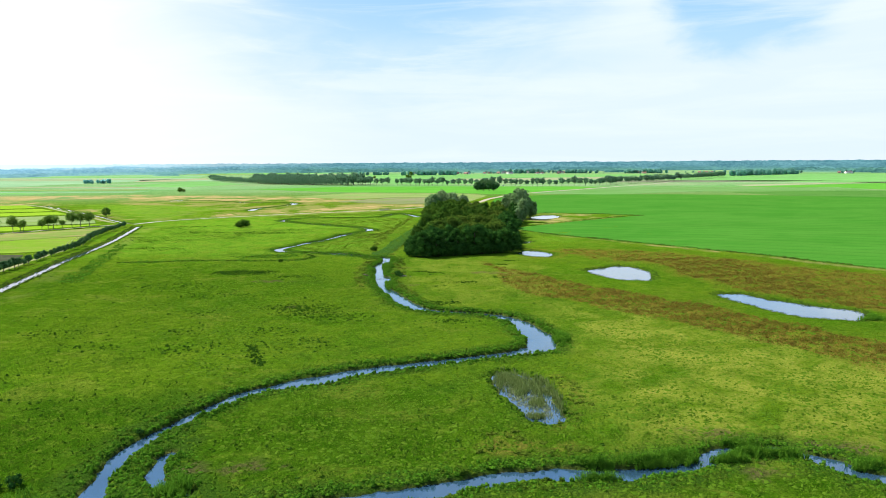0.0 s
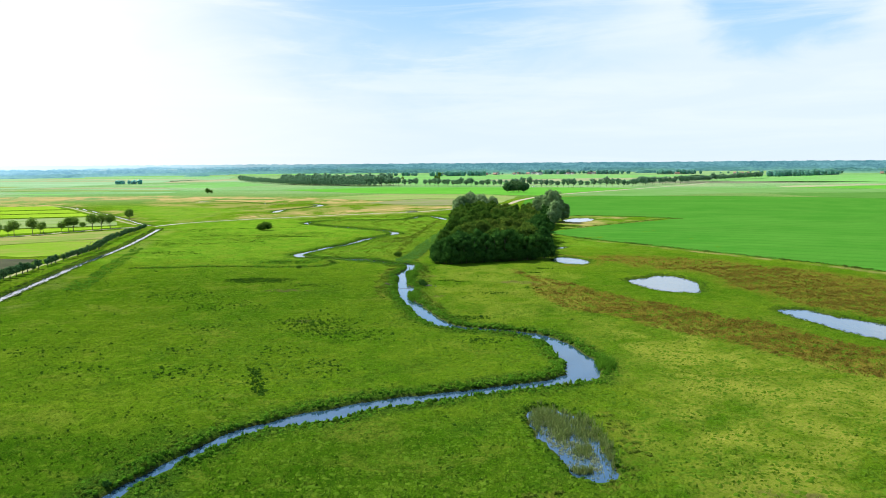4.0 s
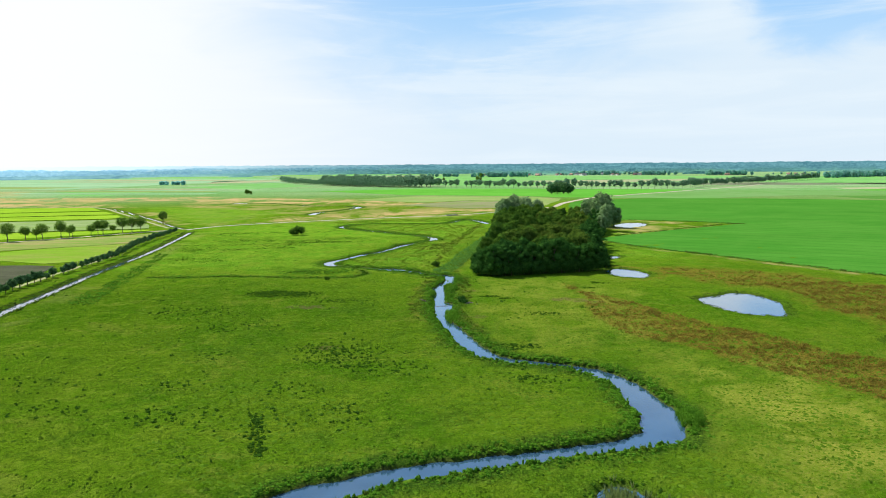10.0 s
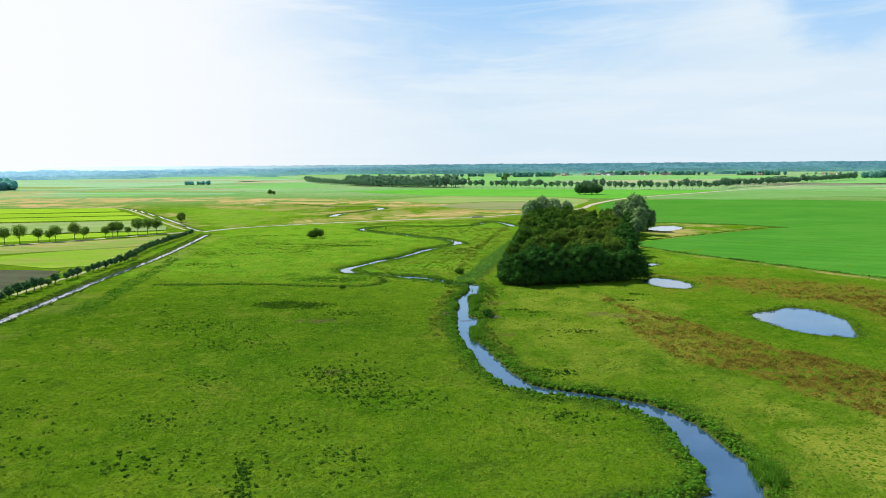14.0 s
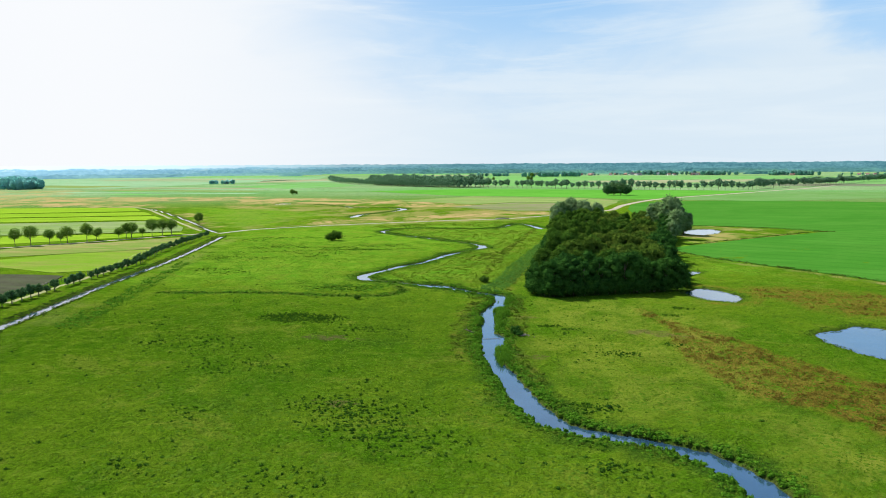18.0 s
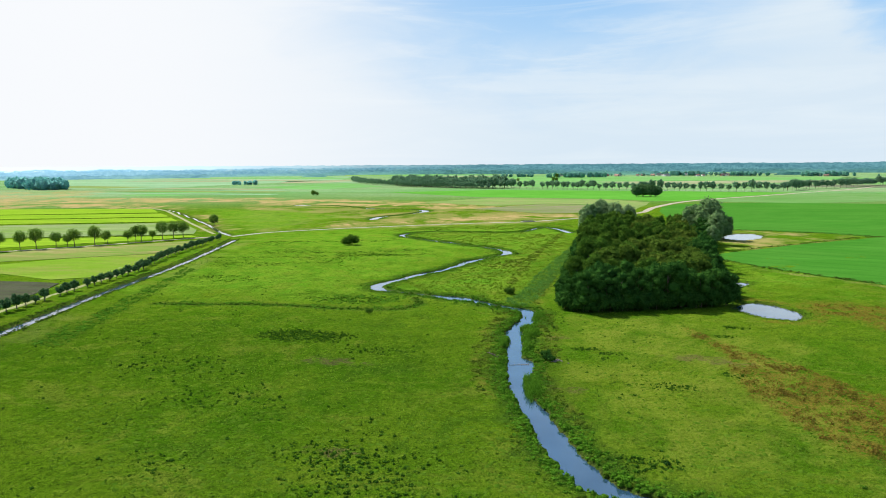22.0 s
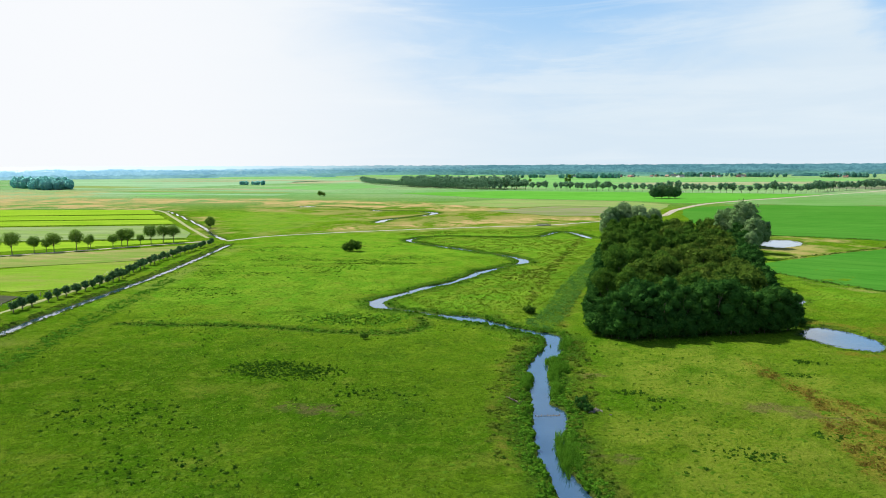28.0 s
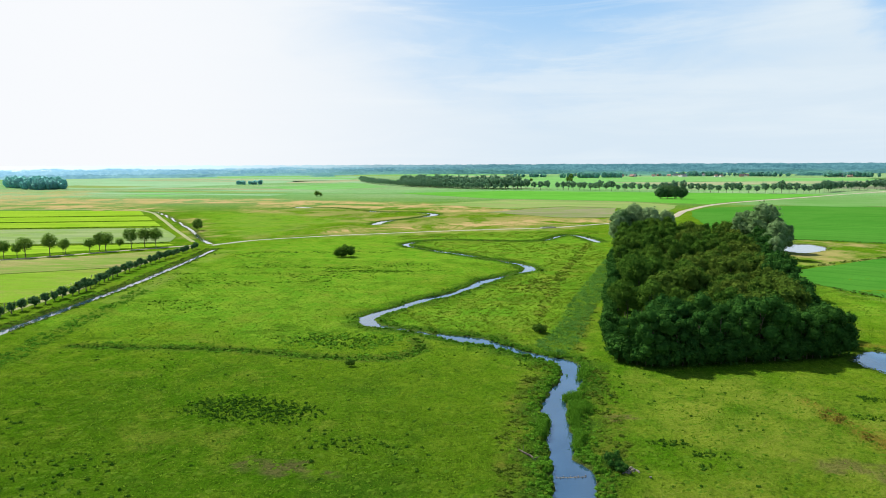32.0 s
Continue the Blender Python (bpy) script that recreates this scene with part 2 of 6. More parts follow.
def water_material():
    m, n = material("water")
    at = n.add("ShaderNodeTexCoord").outputs["Object"]
    # blue of the reflected sky put into the water's base colour
    sky_tint = n.mix(n.ramp(n.noise(at, 0.12, 4.0), 0.35, 0.65), rgb(0.015, 0.042, 0.076), rgb(0.024, 0.058, 0.100))
    ripple = n.math("ADD", n.noise(at, 1.6, 3.0, 0.6), n.math("MULTIPLY", n.noise(at, 0.25, 2.0), 1.2))
    p = n.add("ShaderNodeBsdfPrincipled", {"Base Color": sky_tint, "Roughness": 0.05, "IOR": 1.333, "Specular IOR Level": 0.5, "Coat Weight": 1.0, "Coat Roughness": 0.03, "Coat IOR": 1.5})
    n.set(p.inputs["Normal"], n.add("ShaderNodeBump", {"Height": ripple, "Strength": 0.35, "Distance": 0.07}))
    n.add("ShaderNodeOutputMaterial", {0: p})
    return m


def distance_material():
    """Woods at the edge of sight: a glowing backdrop, haze painted into its colours."""
    m, n = material("distance")
    at = n.add("ShaderNodeTexCoord").outputs["Object"]
    xyz = n.add("ShaderNodeSeparateXYZ", {0: at})
    crowns = n.noise(n.add("ShaderNodeMapping", {0: at, 3: (1, 1, 1.4)}), 0.055, 4.0, 0.75)
    woods = n.noise(n.add("ShaderNodeMapping", {0: at, 3: (1, 1, 9)}), 0.0045, 4.0, 0.6)
    tone = n.math("ADD", n.math("MULTIPLY", n.ramp(crowns, 0.36, 0.64), 0.6), n.math("MULTIPLY", n.ramp(woods, 0.40, 0.62), 0.4))
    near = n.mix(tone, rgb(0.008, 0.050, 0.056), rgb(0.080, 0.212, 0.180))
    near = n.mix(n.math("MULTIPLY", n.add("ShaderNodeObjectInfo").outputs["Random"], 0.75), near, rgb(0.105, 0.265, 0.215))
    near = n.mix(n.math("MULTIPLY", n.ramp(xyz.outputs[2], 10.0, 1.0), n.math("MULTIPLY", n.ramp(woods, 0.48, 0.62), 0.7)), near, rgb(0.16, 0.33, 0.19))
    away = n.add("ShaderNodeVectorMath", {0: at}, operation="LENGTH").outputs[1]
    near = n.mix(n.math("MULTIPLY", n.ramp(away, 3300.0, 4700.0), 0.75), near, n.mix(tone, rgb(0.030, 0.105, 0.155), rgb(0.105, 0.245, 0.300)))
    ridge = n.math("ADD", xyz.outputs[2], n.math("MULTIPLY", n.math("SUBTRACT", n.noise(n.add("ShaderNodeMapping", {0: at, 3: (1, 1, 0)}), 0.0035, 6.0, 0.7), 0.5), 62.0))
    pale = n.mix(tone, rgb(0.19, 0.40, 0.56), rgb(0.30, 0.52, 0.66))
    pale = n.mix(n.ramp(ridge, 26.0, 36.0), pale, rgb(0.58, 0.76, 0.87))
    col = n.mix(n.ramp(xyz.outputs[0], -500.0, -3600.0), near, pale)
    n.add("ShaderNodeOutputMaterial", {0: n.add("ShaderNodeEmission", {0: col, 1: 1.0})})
    return m


MEADOW = ground_material()
WATER = water_material()
DISTANCE = distance_material()
LEAF_OAK = leaf_material("leaf_oak", (0.011, 0.056, 0.012), (0.027, 0.090, 0.015), (0.085, 0.195, 0.030), 0.22)
LEAF_ASH = leaf_material("leaf_ash", (0.040, 0.110, 0.014), (0.066, 0.140, 0.017), (0.11, 0.19, 0.025), 0.4)
LEAF_LIME = leaf_material("leaf_lime", (0.085, 0.190, 0.028), (0.120, 0.220, 0.034), (0.18, 0.28, 0.05), 0.55)
LEAF_ALDER = leaf_material("leaf_alder", (0.042, 0.112, 0.014), (0.080, 0.122, 0.018), (0.130, 0.190, 0.026), 0.36)
LEAF_WILLOW = leaf_material("leaf_willow", (0.110, 0.220, 0.070), (0.190, 0.300, 0.125), (0.27, 0.37, 0.18), 0.45)
LEAF_POLLARD = leaf_material("leaf_pollard", (0.048, 0.130, 0.050), (0.070, 0.155, 0.055), (0.13, 0.23, 0.09), 0.45)
# far foliage: distance haze put into the leaf colour as pale blue-green
LEAF_FAR_HAZE = leaf_material("leaf_far_haze", (0.115, 0.245, 0.140), (0.145, 0.280, 0.160), (0.19, 0.32, 0.19), 0.5)
LEAF_COPSE_HAZE = leaf_material("leaf_copse_haze", (0.200, 0.480, 0.460), (0.230, 0.520, 0.490), (0.28, 0.56, 0.52), 0.7)
LEAF_BELT_HAZE = leaf_material("leaf_belt_haze", (0.150, 0.370, 0.310), (0.180, 0.400, 0.330), (0.20, 0.42, 0.33), 0.6)
BARK = plain_material("bark", (0.06, 0.05, 0.038), (0.13, 0.11, 0.085), 6.0, 0.95, 0.8)
GRASS_TUFT = leaf_material("grass_tuft", (0.056, 0.126, 0.007), (0.080, 0.152, 0.010), (0.125, 0.192, 0.018), 0.45)
GRASS_GRAZED = leaf_material("grass_grazed", (0.050, 0.125, 0.007), (0.075, 0.155, 0.010), (0.125, 0.195, 0.020), 0.3)
STALK = leaf_material("grass_stalk", (0.100, 0.215, 0.012), (0.140, 0.250, 0.018), (0.21, 0.315, 0.038), 0.6)
RUSH = leaf_material("rush", (0.022, 0.078, 0.007), (0.036, 0.098, 0.009), (0.060, 0.125, 0.012), 0.25)
SEDGE = leaf_material("sedge", (0.080, 0.084, 0.012), (0.155, 0.115, 0.020), (0.23, 0.185, 0.036), 0.42)
BANK_GREEN = leaf_material("bank_green", (0.048, 0.158, 0.010), (0.072, 0.195, 0.014), (0.140, 0.280, 0.026), 0.35)
BANK_BROWN = leaf_material("bank_brown", (0.056, 0.116, 0.010), (0.076, 0.122, 0.013), (0.105, 0.150, 0.020), 0.35)
DITCH = leaf_material("ditch_growth", (0.040, 0.095, 0.012), (0.065, 0.115, 0.015), (0.14, 0.16, 0.03), 0.35)
ROUGH_GRASS = leaf_material("rough_grass", (0.085, 0.180, 0.010), (0.115, 0.205, 0.014), (0.185, 0.240, 0.030), 0.45)
PALE_REED = leaf_material("pale_reed", (0.200, 0.260, 0.130), (0.250, 0.300, 0.170), (0.36, 0.38, 0.26), 0.4)
REED = leaf_material("reed", (0.110, 0.180, 0.045), (0.155, 0.195, 0.060), (0.24, 0.25, 0.10), 0.5)
REED_GREEN = leaf_material("reed_green", (0.066, 0.190, 0.030), (0.088, 0.215, 0.038), (0.120, 0.255, 0.055), 0.45)
GRAVEL_TRACK = plain_material("gravel_track", (0.22, 0.235, 0.16), (0.34, 0.33, 0.26), 0.5, 0.95)
GRASSY_TRACK = plain_material("grassy_track", (0.14, 0.18, 0.05), (0.23, 0.225, 0.10), 0.5, 0.95)
DIRT = plain_material("dirt_track", (0.23, 0.20, 0.14), (0.36, 0.32, 0.24), 0.6, 0.95)
TIMBER = plain_material("timber", (0.12, 0.10, 0.075), (0.22, 0.19, 0.15), 5.0, 0.9)
CONCRETE = plain_material("concrete", (0.30, 0.29, 0.27), (0.42, 0.41, 0.38), 2.0, 0.9)
BRICK = plain_material("brick_wall", (0.20, 0.12, 0.09), (0.28, 0.17, 0.13), 1.5, 0.9)
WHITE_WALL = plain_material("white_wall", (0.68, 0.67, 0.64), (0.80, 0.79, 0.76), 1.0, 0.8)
ROOF_RED = plain_material("roof_tile_red", (0.24, 0.15, 0.12), (0.33, 0.20, 0.16), 2.0, 0.85)
ROOF_GREY = plain_material("roof_tile_grey", (0.10, 0.10, 0.11), (0.18, 0.18, 0.19), 2.0, 0.8)
GLASS_DARK = plain_material("window_glass", (0.02, 0.025, 0.03), (0.04, 0.05, 0.06), 1.0, 0.08, 0.0, specular=0.6)


# ---- building blocks ----
def mesh(name, verts, faces, mat, smooth=False, masks=None):
    """A mesh from arrays: verts n x 3, faces n x 3 or n x 4 (or a list of uneven ones)."""
    me = bpy.data.meshes.new(name)
    if isinstance(faces, np.ndarray):
        k = faces.shape[1]
        me.vertices.add(len(verts))
        me.vertices.foreach_set("co", np.asarray(verts, np.float32).ravel())
        me.loops.add(faces.size)
        me.loops.foreach_set("vertex_index", faces.astype(np.int32).ravel())
        me.polygons.add(len(faces))
        me.polygons.foreach_set("loop_start", np.arange(0, faces.size, k, dtype=np.int32))
        me.update(calc_edges=True)
    else:
        me.from_pydata([tuple(v) for v in verts], [], [tuple(f) for f in faces])
    me.polygons.foreach_set("use_smooth", np.full(len(me.polygons), smooth))
    for key, values in (masks or {}).items():
        me.attributes.new(key, "FLOAT", "POINT").data.foreach_set("value", np.asarray(values, np.float32))
    me.materials.append(mat)
    return me


def part(name, me, parent, label="", place=None):
    ob = new(name, me)
    ob.parent = parent
    if place is not None:
        ob.matrix_basis = place
    return tagged(ob, label)


def bm_mesh(name, bm, mat, smooth=False):
    me = bpy.data.meshes.new(name)
    bm.to_mesh(me)
    bm.free()
    me.materials.append(mat)
    for p in me.polygons:
        p.use_smooth = smooth
    return me


def box(name, size, centre, mat, bevel=0.0):
    bm = bmesh.new()
    bmesh.ops.create_cube(bm, size=1.0)
    bmesh.ops.scale(bm, vec=size, verts=bm.verts)
    bmesh.ops.translate(bm, vec=centre, verts=bm.verts)
    if bevel:
        bmesh.ops.bevel(bm, geom=bm.edges[:], offset=bevel, segments=1, affect="EDGES")
    return bm_mesh(name, bm, mat)


def tube(points, radii, sides=6):
    """Vertices and quads of a tapered tube through points."""
    pts = [Vector(p) for p in points]
    verts, faces = [], []
    for i, (p, r) in enumerate(zip(pts, radii)):
        ahead = (pts[min(i + 1, len(pts) - 1)] - pts[max(i - 1, 0)]).normalized()
        a = ahead.orthogonal().normalized()
        b = ahead.cross(a)
        for k in range(sides):
            w = 2 * math.pi * k / sides
            verts.append(p + r * (math.cos(w) * a + math.sin(w) * b))
    for i in range(len(pts) - 1):
        for k in range(sides):
            j = (k + 1) % sides
            faces.append((i * sides + k, i * sides + j, (i + 1) * sides + j, (i + 1) * sides + k))
    return np.array([tuple(v) for v in verts]), np.array(faces)


def merge(pieces):
    verts, faces, at = [], [], 0
    for v, f in pieces:
        verts.append(v), faces.append(f + at)
        at += len(v)
    return np.concatenate(verts), np.concatenate(faces)


def smooth_line(points, step=2.0):
    """A Catmull-Rom line through control points of any number of values, at about the given step in x and y."""
    p = np.array(points, float)
    p = np.vstack([2 * p[0] - p[1], p, 2 * p[-1] - p[-2]])
    out = []
    for i in range(1, len(p) - 2):
        n = max(2, int(np.hypot(*(p[i + 1, :2] - p[i, :2])) / step))
        t = np.linspace(0, 1, n, endpoint=False)[:, None]
        a, b, c, d = p[i - 1], p[i], p[i + 1], p[i + 2]
        out.append(0.5 * (2 * b + (c - a) * t + (2 * a - 5 * b + 4 * c - d) * t**2 + (3 * b - a - 3 * c + d) * t**3))
    return np.vstack(out + [p[-2:-1]])


def line_distance(xy, line):
    """For each point, the distance to a line of x, y, half width, less that half width."""
    best = np.full(len(xy), 1e9)
    lo, hi = line[:, :2].min(0) - 30, line[:, :2].max(0) + 30
    near = np.where(((xy > lo) & (xy < hi)).all(1))[0]
    q = xy[near]
    d = np.full(len(near), 1e9)
    for a, b in zip(line[:-1], line[1:]):
        ab = b[:2] - a[:2]
        t = np.clip(((q - a[:2]) @ ab) / max(ab @ ab, 1e-9), 0, 1)
        e = q - a[:2] - t[:, None] * ab
        np.minimum(d, np.sqrt((e**2).sum(1)) - (a[2] + t * (b[2] - a[2])), out=d)
    best[near] = d
    return best


def poly_distance(xy, poly, reach=60.0):
    """For each point, the distance to a polygon, negative inside."""
    p = np.array(poly, float)
    best = np.full(len(xy), 1e9)
    near = np.where(((xy > p.min(0) - reach) & (xy < p.max(0) + reach)).all(1))[0]
    q = xy[near]
    d, inside = np.full(len(near), 1e9), np.zeros(len(near), bool)
    for a, b in zip(p, np.roll(p, -1, 0)):
        ab = b - a
        t = np.clip(((q - a) @ ab) / (ab @ ab), 0, 1)
        e = q - a - t[:, None] * ab
        np.minimum(d, np.sqrt((e**2).sum(1)), out=d)
        cross = (a[1] > q[:, 1]) != (b[1] > q[:, 1])
        with np.errstate(divide="ignore", invalid="ignore"):
            x = a[0] + (q[:, 1] - a[1]) / (b[1] - a[1]) * (b[0] - a[0])
        inside ^= cross & (q[:, 0] < x)
    best[near] = np.where(inside, -d, d)
    return best


def round_poly(poly, step=2.0):
    p = list(poly)
    line = smooth_line([p[-1]] + p + [p[0], p[1]], step)
    first = int(np.argmin(((line - np.array(p[0])) ** 2).sum(1)[: len(line) // 2]))
    last = len(line) // 2 + int(np.argmin(((line - np.array(p[0])) ** 2).sum(1)[len(line) // 2:]))
    return line[first:last]


def wobble(xy, scale, seed=0.0):
    """Soft noise of about -1 to 1, from sums of waves."""
    rng = np.random.RandomState(int(seed) + 11)
    v = np.zeros(len(xy))
    for k in range(7):
        w = rng.normal(size=2)
        w *= (0.6 + 0.35 * k) / np.linalg.norm(w) * 2 * math.pi / scale
        v += np.sin(xy @ w + rng.uniform(0, 6.3)) / (1 + 0.3 * k)
    return v / 2.6


# ---- the plan: waters (x, y, half width) ----
LOWER_REACH = [(-52, -95, 1.4), (-40, -40, 1.4), (-41, 0, 1.3), (-43, 40, 1.3), (-44.5, 66, 1.3), (-46.5, 80, 1.25), (-48.4, 89, 1.25), (-49.7, 94.2, 0.95), (-50.3, 98.5, 0.95), (-50.5, 102.5, 1.0), (-50.3, 106, 1.0), (-49.4, 110, 1.0), (-47.6, 115, 1.0),
               (-45.0, 120.6, 1.05), (-43.2, 125, 1.15), (-41, 129.5, 1.4), (-38, 133.3, 1.5), (-34.5, 136, 1.7), (-30.5, 138.6, 2.5), (-26.5, 140.6, 2.9), (-22.5, 143.6, 2.4), (-18, 146.6, 2.0),
               (-9.5, 150, 1.9), (-1, 153, 1.8), (8, 156.5, 1.8), (17, 160, 2.2), (24, 164.5, 3.2)]
MIDDLE_REACH = [(24, 164.5, 3.2), (25.4, 172.5, 3.4), (23.8, 182.3, 3.0), (21.5, 192, 2.4), (17, 199.5, 1.9), (11, 203.5, 1.6), (3, 206, 1.5), (-4.5, 208.8, 1.8),
                (-9.5, 214.5, 2.2), (-14, 226, 2.0), (-18.8, 240, 1.8), (-21.6, 249.5, 1.5), (-22.6, 255, 1.8), (-23.4, 261, 2.2), (-23.6, 266, 2.7), (-24.4, 271, 2.6),
                (-25.7, 275.5, 1.6), (-26.3, 281, 1.7), (-26.8, 285.5, 1.8), (-26.9, 290, 1.35), (-28.2, 295.5, 1.75), (-28.6, 301, 1.8), (-27.3, 307, 2.2), (-26.0, 314, 1.9), (-26.0, 321, 2.0),
                (-27.5, 326.5, 2.2), (-31.5, 330, 1.3), (-37.5, 333.3, 1.2), (-44.3, 338.2, 1.2), (-49.8, 341.6, 2.5), (-55.4, 343.6, 2.5), (-62.7, 346.5, 0.8)]
UPPER_REACH = [(-62.7, 346.5, 0.8), (-75, 351.2, 0.7), (-83, 354, 1.9), (-87, 360.5, 2.4), (-86.5, 368, 2.0), (-84, 374.5, 1.6), (-80.9, 382.2, 1.8), (-76.5, 394.7, 1.8),
               (-71, 404, 1.8), (-67, 418, 1.6), (-63.5, 434, 2.5), (-58, 446, 1.0), (-53, 457, 0.7), (-49.5, 466, 2.4), (-52, 476, 2.0), (-60, 486, 1.8),
               (-74, 498, 0.6), (-90, 512, 1.7), (-101, 520, 1.5), (-115, 531, 0.7), (-128, 547, 1.7), (-124, 566, 0.9), (-108, 578, 0.8), (-83, 576, 0.8),
               (-55, 582, 0.9), (-42, 618, 1.6), (-31, 609, 2.0), (-21, 582, 2.4)]
SOUTH_STREAM = [(-44.6, 68, 1.2), (-35, 79, 1.4), (-24, 84, 1.5), (-10.4, 88.5, 1.7), (-3.6, 90.3, 1.8), (2.7, 92.6, 1.6), (7.6, 94.4, 1.5), (12.5, 95.2, 1.2), (16.5, 95.5, 1.7), (21.8, 95.6, 1.9), (25.9, 95.4, 1.7), (30.3, 96.6, 1.3), (34.8, 97.6, 1.1),
                (39.0, 99.5, 1.3), (42.5, 101.9, 1.3), (45.8, 103.4, 1.3), (50.3, 103.6, 1.2), (54.0, 103.0, 1.3), (56.3, 100.9, 1.3), (58.5, 98.7, 1.4), (60.2, 95.8, 1.4), (62.9, 93.5, 1.4), (72, 86, 1.5), (90, 80, 1.5), (120, 84, 1.5), (165, 70, 1.5)]
SIDE_ARM = [(-35.5, 90.0, 0.4), (-37.8, 91.0, 0.6), (-39.6, 92.3, 0.7), (-41.8, 94.8, 0.8), (-43.1, 97.7, 0.85), (-43.7, 101.3, 0.7), (-43.5, 104.0, 0.4)]
CANAL = [(-128, 120, 1.5), (-148, 190, 1.45), (-164, 255, 1.4), (-170, 281, 1.4), (-180, 322, 1.3), (-188, 362, 1.3), (-196, 400, 1.2), (-206, 438, 1.1), (-216, 474, 1.0), (-226, 509, 0.9)]
NORTH_CANAL = [(-242, 532, 1.4), (-262, 554, 1.3), (-280, 577, 1.3), (-306, 611, 1.3), (-372, 689, 1.4), (-442, 768, 1.5), (-470, 788, 1.1)]
FAR_LOOP = [(-343, 869, 2.0), (-300, 868, 1.2), (-250, 830, 1.0), (-231, 813, 3.5), (-200, 815, 1.0), (-168, 786, 3.5), (-178, 735, 0.9), (-190, 704, 3.0), (-189, 676, 3.6)]
ROUND_POND = [(60.4, 285.6), (68.5, 291.4), (76.0, 297.4), (81.8, 292.5), (85.0, 283.3), (83.8, 273.5), (79.7, 260.7), (74.7, 259.6), (67.3, 263.5), (62.7, 271.5)]
LONG_POND = [(93.5, 231.3), (101.9, 232.0), (105.9, 223.9), (111.4, 216.2), (118.3, 209.0), (125.2, 203.1), (122.8, 195.4), (118.5, 190.5), (107.0, 194.4), (101.5, 199.8), (97.0, 212.3), (94.4, 223.3)]
WOOD_POND = [(37.0, 344.5), (44.4, 352.3), (51.1, 346.6), (54.0, 339.8), (53.7, 332.2), (49.1, 327.7), (43.7, 329.5), (38.0, 336.4)]
PUDDLE = [(44.5, 388.6), (49.2, 394.7), (51.5, 390.8), (46.0, 383.0)]
FIELD_POND = [(73, 569), (84, 588), (96, 590), (98, 572), (87, 553), (76, 551)]
MARSH = [(9.9, 140.4), (14.0, 145.0), (18.6, 139.5), (20.9, 127.6), (21.3, 116.4), (17.2, 115.1), (14.6, 118.4), (12.6, 127.4)]
HEATH_POOL = [(-344, 862), (-330, 866), (-326, 876), (-343, 876)]

STREAM_LINES = [smooth_line(r, 1.5) + (0, 0, w) for r, w in ((LOWER_REACH, 0.25), (MIDDLE_REACH, 0.25), (UPPER_REACH, -0.12), (SOUTH_STREAM, 0.3), (SIDE_ARM, 0.2))]
CANAL_LINES = [smooth_line(CANAL, 4.0) + (0, 0, 0.45), smooth_line(NORTH_CANAL, 6.0) + (0, 0, 0.2)]
LOOP_LINE = smooth_line(FAR_LOOP, 5.0)
PONDS = {"round_pond": ROUND_POND, "long_pond": LONG_POND, "wood_pond": WOOD_POND, "puddle": PUDDLE, "field_pond": FIELD_POND, "marsh_pool": MARSH, "heath_pool": HEATH_POOL}
WATER_LEVEL = -0.30


def water_level(xy):
    """The streams lie deeper in the meadow than the ponds, least so upstream."""
    wet = np.min([line_distance(xy, l) for l in STREAM_LINES], 0) < 12
    dug = np.min([line_distance(xy, l) for l in CANAL_LINES], 0) < 12
    return WATER_LEVEL - 0.32 * wet * np.clip((345 - xy[:, 1]) / 40, 0, 1) - 0.3 * dug


def bank_slope(fields):
    """Steep stream banks, milder ones by canals and ponds."""
    stream = np.minimum(fields["stream"], fields["far_stream"])
    d = np.min(list(fields.values()), 0)
    return np.where(stream <= d, 1.3, np.where(fields["canal"] <= d, 0.6, 0.5))


def water_fields(xy):
    """The distance from each kind of water, negative on it, by name."""
    rough = 0.50 * wobble(xy, 8.0, 1) + 0.30 * wobble(xy, 3.0, 2)
    out = {"stream": np.min([line_distance(xy, l) for l in STREAM_LINES], 0) + rough,
           "canal": np.min([line_distance(xy, l) for l in CANAL_LINES], 0) + 0.4 * rough,
           "far_stream": line_distance(xy, LOOP_LINE) + rough}
    for name, poly in PONDS.items():
        out[name] = poly_distance(xy, round_poly(poly)) + 1.3 * rough
    return out


# ---- the plan: plant cover ----
WOOD = [(-17, 330), (-9, 324.5), (39, 345), (43, 403), (50, 466), (66, 545), (68, 566), (40, 590), (-8, 598), (-13, 577), (-15, 485), (-17.5, 415), (-18.5, 350)]
SEDGE_NEAR = [(17, 313), (21, 305.6), (26, 297.6), (27.5, 289), (35.6, 281.4), (43, 268), (47, 259), (56, 245), (66, 236), (74, 220), (85, 211), (93, 192), (102, 176), (111, 168), (130, 135),
              (112, 112), (93, 138), (85, 160), (78, 171), (70, 181), (60, 195), (53, 206), (40.6, 224), (33, 228), (29, 236), (25, 247), (21, 262), (23.4, 284), (20.7, 294), (18.1, 302.6)]
SEDGE_FAR = [(60, 357), (90, 352), (114, 340), (139, 306), (161, 282), (175, 267), (215, 205), (165, 160), (132, 201), (119, 213), (110, 229), (102, 241), (98, 260), (94, 284), (93, 303), (75, 316), (66, 326), (58, 340)]
